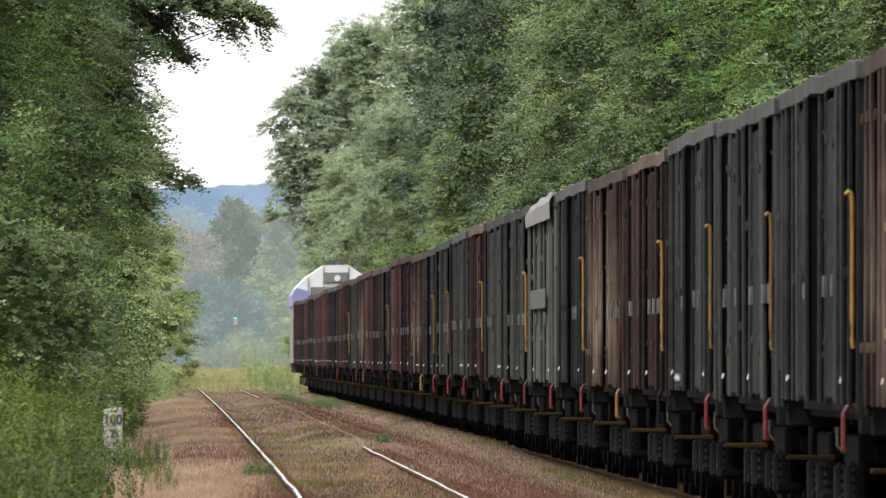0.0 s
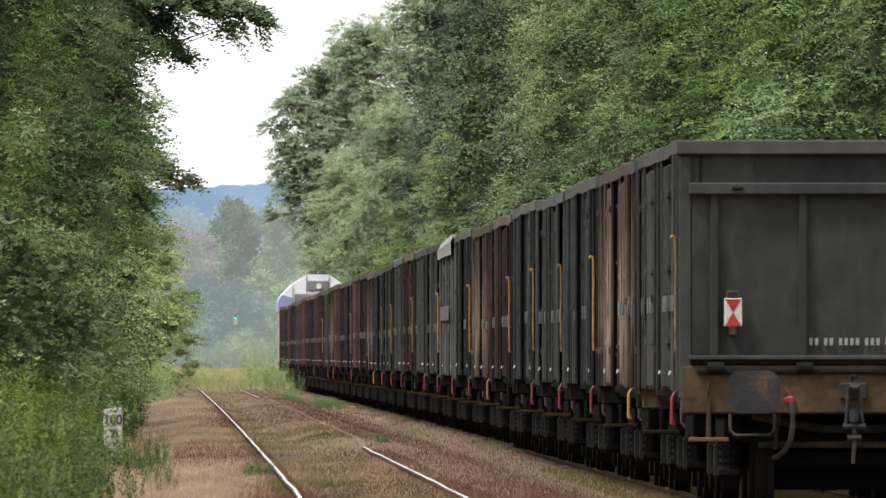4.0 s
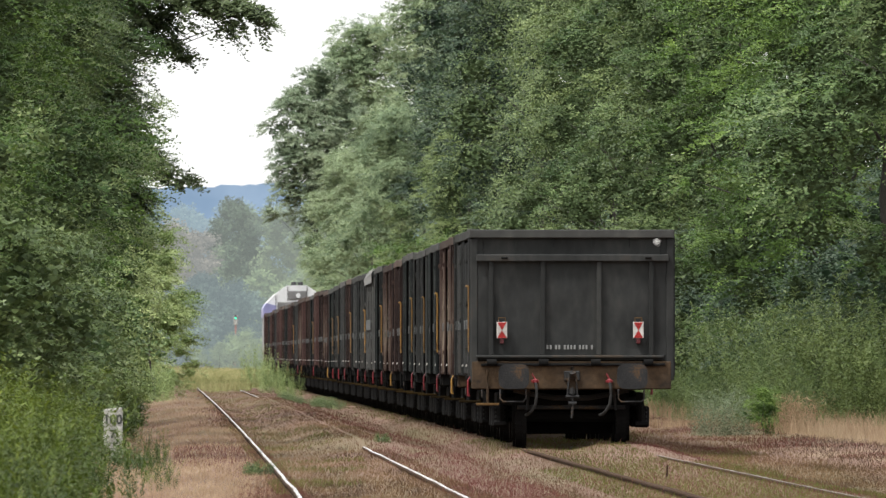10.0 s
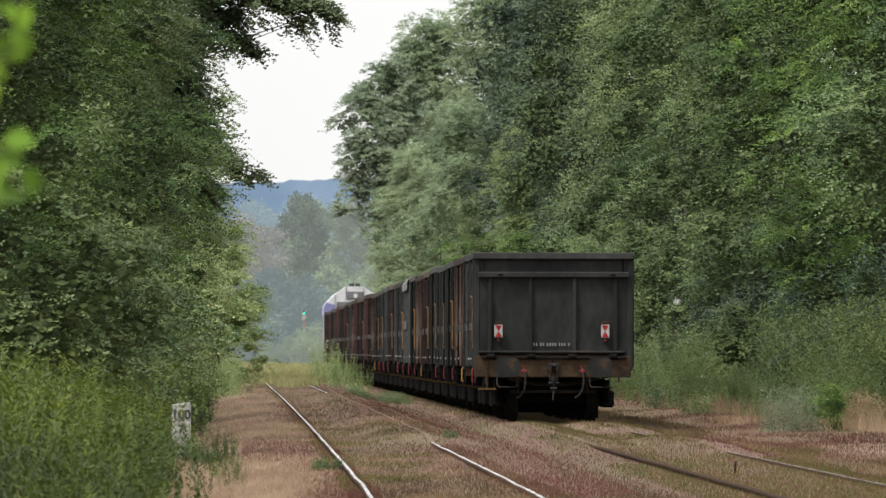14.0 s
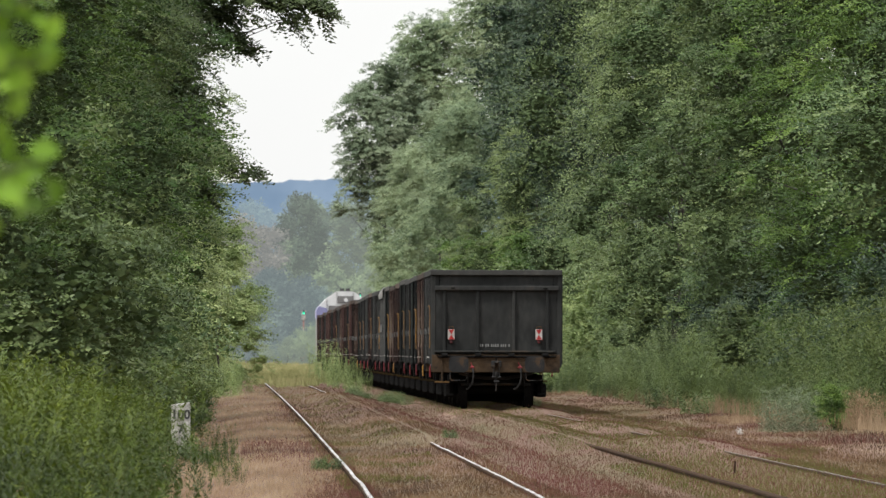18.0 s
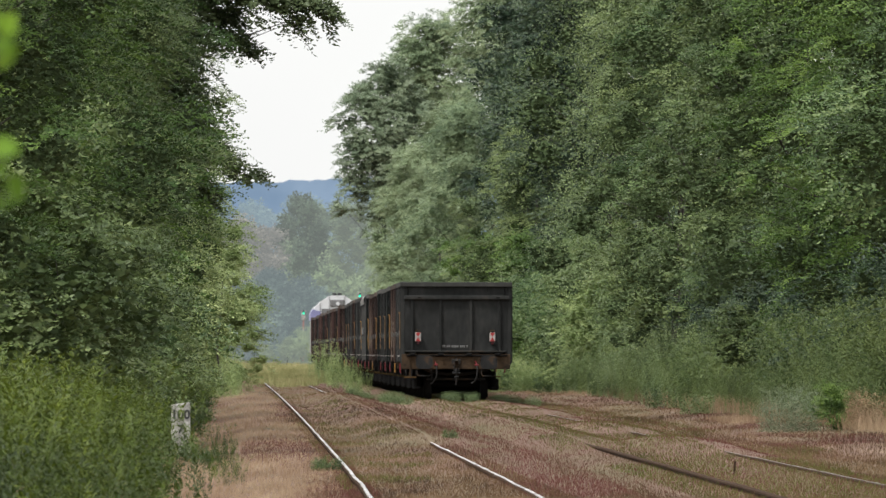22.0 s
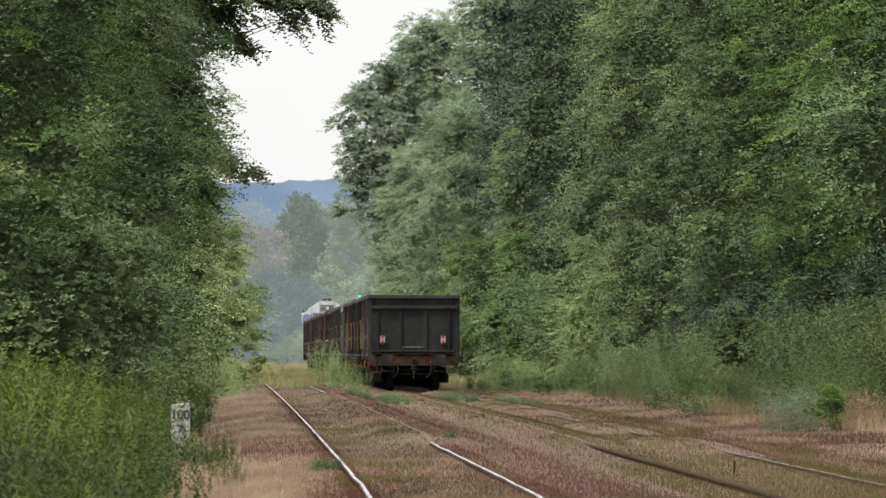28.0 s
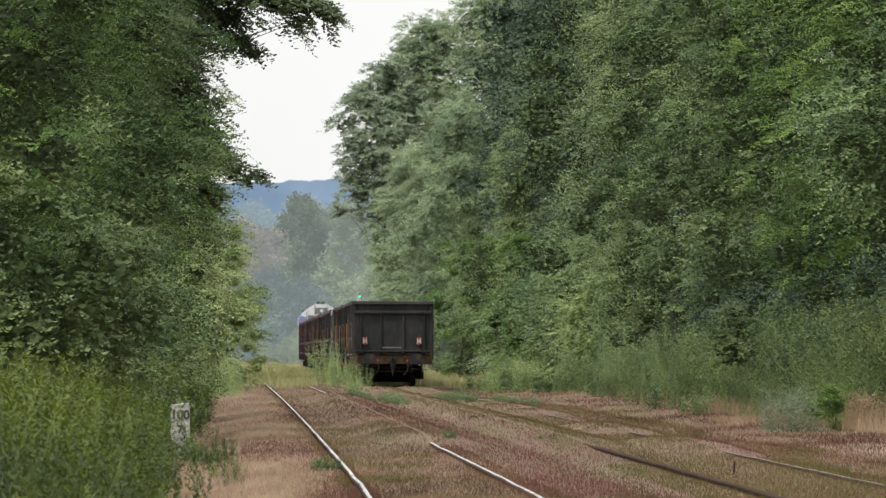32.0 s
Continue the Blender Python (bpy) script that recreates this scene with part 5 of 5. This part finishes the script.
# ---- weeds ----
def weed_mesh(stems, spread_r, height, leaf, width, rows=14, upright=1.3, taper=0.6):
    """A stand of upright leafy stems."""
    pts, heads, lens, high = [], [], [], []
    for _ in range(stems):
        a, r = rng.uniform(0, 6.283), spread_r * math.sqrt(rng.random())
        h = height * rng.uniform(0.5, 1.12)
        lean = rng.normal(0, 0.13, 2)
        for k in range(rows):
            f = (k + rng.random()) / rows
            pts.append((r * math.cos(a) + lean[0] * h * f * f, r * math.sin(a) + lean[1] * h * f * f, h * f))
            heads.append((math.cos(k * 2.4 + a), math.sin(k * 2.4 + a), upright))
            lens.append(leaf * (1.25 - taper * f))
            high.append(f > 0.7)
    pts, heads, lens, high = np.array(pts), np.array(heads, dtype=float), np.array(lens), np.array(high)
    return [leaf_mesh(name, sprays(pts[pick], heads[pick], lens[pick], 3, leaf, width, 0.2)) for name, pick in (("lower_foliage", ~high), ("leafy_top", high))]


WEEDS = {"goldenrod": (weed_mesh(24, 0.8, 1.55, 0.12, 0.02, 26, 3.0, 1.0), LEAF_WEED), "herb": (weed_mesh(40, 0.5, 0.6, 0.10, 0.03, 9), LEAF_SHRUB),
         "broom": (weed_mesh(150, 0.7, 0.95, 0.10, 0.012, 12), LEAF_SAGE), "nettle": (weed_mesh(84, 0.95, 1.8, 0.075, 0.02, 34, 1.7, 0.9), LEAF_NETTLE)}


def weed(key, name, x, y, size=1.0, label="", material=None, stretch=1.0):
    (leaves, tops), m = WEEDS[key]
    ob = thing(name, label, "weeds", "weeds along the line")
    ob.matrix_basis = pose(x, y, hump(x, y) - 0.03, 0, 0, random.uniform(0, 360)) @ Matrix.Diagonal((size, size, size * stretch, 1))
    for ob_name, me, own in (("lower_foliage", leaves, m), ("leafy_top", tops, LEAF_PLUME if key == "goldenrod" else m)):
        bit = linked(ob_name, me, own, ob)
        if ob_name == "leafy_top":
            tagged(bit, kind="stuff")
        if material:
            bit.material_slots[0].link = "OBJECT"
            bit.material_slots[0].material = material
    return ob


def build_weeds():
    # the stand of goldenrod at the near left, lower towards the track
    y = 110.0
    while y < 235:
        left = -784 * y / F - 1.0
        edge = -0.0213 * y - 0.35 - 0.5 * ease((y - 165) / 40)
        x = edge
        while x > left:
            tall = min(0.84, 0.6 + 0.2 * (edge - x))
            weed("goldenrod", "goldenrod_stand", x + random.uniform(-0.25, 0.25), y + random.uniform(-3, 3), tall * random.uniform(0.88, 1.08), "green leafy stand of goldenrod stems")
            x -= 0.8
        y += 6.0
    # thin low stems beside the milestone
    for y, u, s in ((168, -6.0, 0.2), (180, -6.1, 0.24), (193, -6.15, 0.26), (205, -6.1, 0.22), (216, -6.2, 0.28)):
        weed("goldenrod", "goldenrod_stand", track_x(y) + u, y, s, "small dark green goldenrod stems by the milestone")
    y = 240.0
    while y < 640:
        for _ in range(2):
            weed("goldenrod", "goldenrod_stand", edge_left(y) + random.uniform(-1.2, 0.1), y + random.uniform(-4, 4), random.uniform(0.5, 0.95), "green leafy stand of goldenrod stems")
        y += 16
    # nettles under the right-hand shrubs
    y = 290.0
    while y < 640:
        for j in range(2):
            weed("nettle", "nettle_patch", edge_right(y) + (-0.5 if j else 0.7) + random.uniform(-0.4, 0.4), y + random.uniform(-4, 4), random.uniform(0.5, 0.8) if j else random.uniform(0.8, 1.3), "dense green nettles at the foot of the trees", LEAF_BIRCH if y > 420 and random.random() < 0.4 else None)
        y += 7
    # the bank rises behind them with taller nettles
    y = 284.0
    while y < 440:
        tall = 0.95 + 0.35 * (440 - y) / 156
        for out in (0.5, 1.4):
            weed("nettle", "nettle_patch", edge_right(y) + out + random.uniform(-0.3, 0.3), y + random.uniform(-3, 3), tall * random.uniform(0.85, 1.1), "tall green nettles on the bank below the trees")
        y += 8
    for y in (492, 500, 508, 515, 560, 570, 622, 630):
        weed("goldenrod", "goldenrod_stand", track_x(y) - 6.45 + random.uniform(-0.2, 0.2), y, random.uniform(0.7, 1.0), "green leafy stand of goldenrod stems", LEAF_LIME)
    # tall weeds between the tracks
    for y, u, s in ((540, -1.9, 0.4), (556, -1.6, 0.6), (575, -2.1, 0.75), (590, -1.7, 0.6), (610, -2.2, 0.85), (632, -1.9, 0.75), (655, -2.3, 0.95), (680, -2.0, 1.1)):
        weed("goldenrod", "goldenrod_stand", track_x(y) + u, y, s, "pale green weeds between the two tracks", LEAF_LIME)
    # low weeds across the overgrown track
    for y in range(424, 466, 6):
        for u in (-2.6, -2.0, -1.5, -0.3, 0.25, 1.3, 1.9):
            if random.random() < 0.75:
                weed("broom", "low_weeds", track_x(y) + u + random.uniform(-0.15, 0.15), y + random.uniform(-3, 3), random.uniform(0.17, 0.33), "low green weeds on the overgrown track bed", LEAF_BIRCH)
    # yellow-green young growth at the far bank's foot
    for y, u, k in ((564, 3.8, 1.15), (554, 4.3, 0.95), (570, 3.2, 0.7)):
        weed("broom", "young_shoots", track_x(y) + u, y, k, "yellow-green young shoots at the foot of the bank", LEAF_LIME, 1.2)
    weed("broom", "grey_green_bush", 5.0, 286, 0.85, "round grey-green broom bush in dry grass")
    tree("shrub", 5.66 - track_x(284), 284, 0.175, material=LEAF_BRIGHT)
    tree("shrub", 5.95 - track_x(288), 288, 0.16, material=LEAF_BRIGHT)
    weed("broom", "dry_bramble", 6.35, 285, 0.7, "dry brown bramble in pale grass", GRASS_STRAW)


build_weeds()


# ---- signals, posts, twigs and drifting seeds ----
def green_lens():
    m = bpy.data.materials.new("green_signal_light")
    m.use_nodes = True
    m.node_tree.nodes["Principled BSDF"].inputs["Base Color"].default_value = (0.0, 0.3, 0.2, 1)
    m.node_tree.nodes["Principled BSDF"].inputs["Emission Color"].default_value = (0.02, 1.0, 0.55, 1)
    m.node_tree.nodes["Principled BSDF"].inputs["Emission Strength"].default_value = 1.6
    return m


LENS = green_lens()


FADED_RED = mat("faded_red_paint", ((0.3, (0.24, 0.13, 0.11)), (0.7, (0.34, 0.2, 0.17))), 3, 0.7)


def build_signal(x, y, lens_z):
    s = thing("railway_signal", "tall colour light signal showing green, red and white mast", "signal", "signals of the line")
    s.location = (x, y, 0)
    part("base", boxes((-0.25, 0.25, -0.25, 0.25, -0.4, 0.15), bevel=0.03), STONE, s)
    z, k = 0.15, 0
    while z < lens_z - 0.3:
        top = min(z + 0.75, lens_z - 0.3)
        part("mast_band", rod(bmesh.new(), (0, 0, z), (0, 0, top), 0.07, 10), STONE if k % 2 else FADED_RED, s)
        z, k = top, k + 1
    part("head", boxes((-0.17, 0.17, -0.12, 0.12, lens_z - 0.6, lens_z + 0.22), bevel=0.04), STONE, s)
    part("lens", rod(bmesh.new(), (0, -0.16, lens_z), (0, -0.11, lens_z), 0.085, 14), LENS, s, "glowing green lens")
    part("hood", rod(bmesh.new(), (0, -0.3, lens_z + 0.13), (0, -0.12, lens_z + 0.13), 0.09, 10, 0.11), BLACK, s)


build_signal(-17.45, 1350, 4.5)
build_signal(-11.45, 1215, 5.5)


def build_marker(x, y):
    s = thing("marker_post", "short pale concrete marker post in dry grass", "post")
    s.location = (x, y, hump(x, y) - 0.05)
    part("post", boxes((-0.045, 0.045, -0.045, 0.045, 0, 0.36), bevel=0.012), STONE, s)
    part("cap", boxes((-0.12, 0.12, -0.07, 0.07, 0.36, 0.41), bevel=0.015), STONE, s, "pale worn cap")


build_marker(3.5, 450)


def build_peg(x, y, h):
    ob = part("iron_peg", boxes((-0.012, 0.012, -0.012, 0.012, -0.1, h), bevel=0.003), RAIL_RUST)
    ob.location = (x, y, hump(x, y))
    ob.rotation_euler = (0.05, 0.08, 0)
    tagged(ob, "short rusty iron peg beside the rail", "peg")


build_peg(2.62, 188, 0.16)


def broad_leaves(points, size):
    """Broad rounded leaves of eight quads each, slightly cupped."""
    out = []
    for p in points:
        d = unit(rng.normal(0, 1, (1, 3)) + np.array([[0.5, 0.0, -0.5]]))[0]
        n = unit(np.array([[rng.normal(0, 0.4), -0.8, 0.6 + rng.normal(0, 0.3)]]))[0]
        w = np.cross(d, n)
        w /= np.linalg.norm(w)
        n = np.cross(w, d)
        L = size * rng.uniform(0.75, 1.25)
        prof = [(0, 0.02), (0.2, 0.3), (0.45, 0.42), (0.7, 0.33), (1.0, 0.02)]
        for (a, wa), (b2, wb) in zip(prof, prof[1:]):
            for sgn in (-1, 1):
                c0, c1 = p + d * L * a, p + d * L * b2
                e0, e1 = c0 + w * sgn * wa * L + n * wa * L * 0.3, c1 + w * sgn * wb * L + n * wb * L * 0.3
                out.append(np.stack([c0, e0, e1, c1] if sgn > 0 else [c0, c1, e1, e0]))
    return np.concatenate(out)


def build_sapling():
    """A hazel sapling just in front of the camera's left."""
    s = thing("hazel_sapling", "young hazel sapling with bright green leaves near the lens", "sapling")
    part("stem", bent([(0, 0, -1.4), (0.01, 0, -0.4), (0.0, 0.02, 0), (0.03, 0, 0.5)], (0.012, 0.01, 0.007, 0.003), 6), BARK, s)
    for z, reach, n in ((0.20, 0.135, 5), (0.29, 0.10, 4), (0.34, 0.135, 6), (0.42, 0.12, 5), (0.12, 0.09, 4), (0.47, 0.14, 5)):
        tip = np.array([reach, rng.normal(0, 0.03), z + 0.02])
        part("twig", bent([(0.0, 0, z - 0.06), (reach * 0.5, 0.01, z), tuple(tip)], (0.004, 0.003, 0.0015), 5), BARK, s)
        pts = [np.array([reach * f, rng.normal(0, 0.02), z - 0.03 + 0.05 * f + rng.normal(0, 0.012)]) for f in np.linspace(0.25, 1.0, n)]
        for p in pts:
            for off in (-0.012, 0.012):
                linked("leaf", leaf_mesh("leaf", broad_leaves([p + np.array([0, 0.01, off])], 0.045)), LEAF_SAPLING, s)
    return s


SAPLING = build_sapling()
SAPLING.scale = (1.183, 1.183, 1.183)


def build_fluff():
    """A downy seed head drifting in the air."""
    bm = bmesh.new()
    for _ in range(26):
        d = Vector((random.gauss(0, 1), random.gauss(0, 1), random.gauss(0, 1))).normalized()
        rod(bm, (0, 0, 0), d * random.uniform(0.006, 0.010), 0.0012, 4, 0.002)
    rod(bm, (0, 0, -0.004), (0, 0, 0.004), 0.004, 8)
    return tagged(part("seed_fluff", bm, FLUFF), "white downy seed drifting through the air", "seed", "drifting seeds")


FLUFFS = [build_fluff() for _ in range(6)]


def small_weeds():
    for u, y, s in ((-4.9, 181, 0.3), (-5.0, 182, 0.24), (-6.35, 205, 0.35), (-6.55, 214, 0.4), (-6.75, 222, 0.5), (-7.1, 262, 0.7), (-7.0, 300, 0.9), (-6.9, 330, 0.9),
                    (-2.9, 230, 0.25), (4.4, 360, 0.8), (4.6, 395, 0.9), (4.3, 520, 1.2), (4.0, 560, 1.3), (3.2, 600, 1.0)):
        weed("herb", "leafy_herb", track_x(y) + u, y, s, "small leafy green herb in dry grass")


small_weeds()


# ---- what moves ----
def along(y):
    """Pose on the train's track at y."""
    slope = (track_x(y + 1.0) - track_x(y - 1.0)) / 2.0
    return pose(track_x(y), y, 0, 0, 0, math.degrees(-math.atan(slope)))


def motions():
    speed, start = 16.5, 72.6
    times = [2.0 * i for i in range(17)]
    for k, w in enumerate(WAGONS):
        ahead = start + HALF + 14.04 * k
        walk(w, [(t, along(ahead + speed * t)) for t in times])
    # trees stirring in the wind
    for i, (ob, amount) in enumerate(SWAYING):
        stand = ob.matrix_basis.copy()
        at, turn = stand.translation.copy(), stand.to_euler().z
        rows = []
        for k in range(33):
            a = amount * (0.6 * math.sin(1.9 * k + 2 * i) + 0.4 * math.sin(0.7 * k + i))
            rows.append((float(k), Matrix.Translation(at) @ Matrix.Rotation(radians(a), 4, "Y") @ Matrix.Rotation(turn, 4, "Z")))
        walk(ob, rows)
    # the sapling sways in and out of view
    walk(SAPLING, [(t, pose(-0.91 + 1.183 * dx, 26.0, 1.4245 + 1.183 * dz, 0, tilt, 0)) for t, dx, dz, tilt in (
        (0.0, -0.06, 0.0, -2), (8.0, -0.06, 0.0, -2), (11.0, -0.01, 0.0, 0), (12.0, 0.015, 0.0, 1), (13.0, 0.01, 0.005, 0), (14.0, -0.03, 0.01, -2), (16.4, -0.05, 0.0, -2), (17.0, -0.002, 0.0, 0), (17.6, -0.012, 0.0, -1),
        (18.5, 0.012, 0.0, 1), (19.5, -0.01, 0.005, 0), (20.5, -0.06, 0.0, -3), (22.0, -0.05, 0.0, -2), (23.0, -0.025, 0.005, -1), (24.0, -0.04, 0.0, -2), (25.5, -0.055, 0.0, -3),
        (27.5, -0.10, 0.0, -3), (29.0, -0.13, 0.0, -4), (30.5, -0.11, 0.0, -3), (32.0, -0.09, 0.0, -3))])
    # seeds on the wind, across the view one after another
    for ob, rows in zip(FLUFFS, (
            ((0, 0.875, 60, 1.293), (1.5, 1.3, 60, 1.5), (16, 4.0, 60, 3.0), (32, 6.0, 60, 2.0)),
            ((0, -7, 60, 2.5), (11.0, -0.9, 60, 1.9), (12, 0.0, 60, 1.64), (12.5, 0.245, 60, 1.5), (13, 0.35, 60, 1.487), (13.5, 0.39, 60, 1.47), (15, 1.5, 60, 1.9), (32, 7.0, 60, 3.0)),
            ((0, -14, 60, 3.0), (17.5, -2.3, 60, 2.3), (19, -1.509, 60, 2.076), (20.5, -2.4, 60, 1.8), (32, -9, 60, 1.0)),
            ((0, -6, 60, 2.0), (8.0, -0.9, 60, 1.75), (9.0, -0.09, 60, 1.583), (10.0, 0.8, 60, 1.8), (11.5, 2.2, 60, 2.2), (32, 8.0, 60, 3.0)),
            ((0, -4.2, 60, 1.6), (2.0, -1.9, 60, 1.25), (3.0, -0.642, 60, 1.093), (4.0, 0.6, 60, 0.7), (6.0, 2.6, 60, 0.6), (16.5, 2.6, 60, 1.0), (18.0, 0.856, 60, 1.077), (19.5, -0.8, 60, 0.6), (32, -6.0, 60, 0.5)),
            ((0, 5.0, 60, 3.2), (6.0, 1.75, 60, 2.2), (7.0, 1.067, 60, 2.014), (8.0, 0.4, 60, 2.9), (9.0, -0.5, 60, 3.6), (32, -9.0, 60, 4.0)))):
        walk(ob, [(t, pose(x, y, z, 0, 0, 20 * math.sin(t))) for t, x, y, z in rows])
    ahead = start + 14.04 * COUNT + 8.6
    walk(LOCO, [(t, along(ahead + speed * t)) for t in times])


motions()
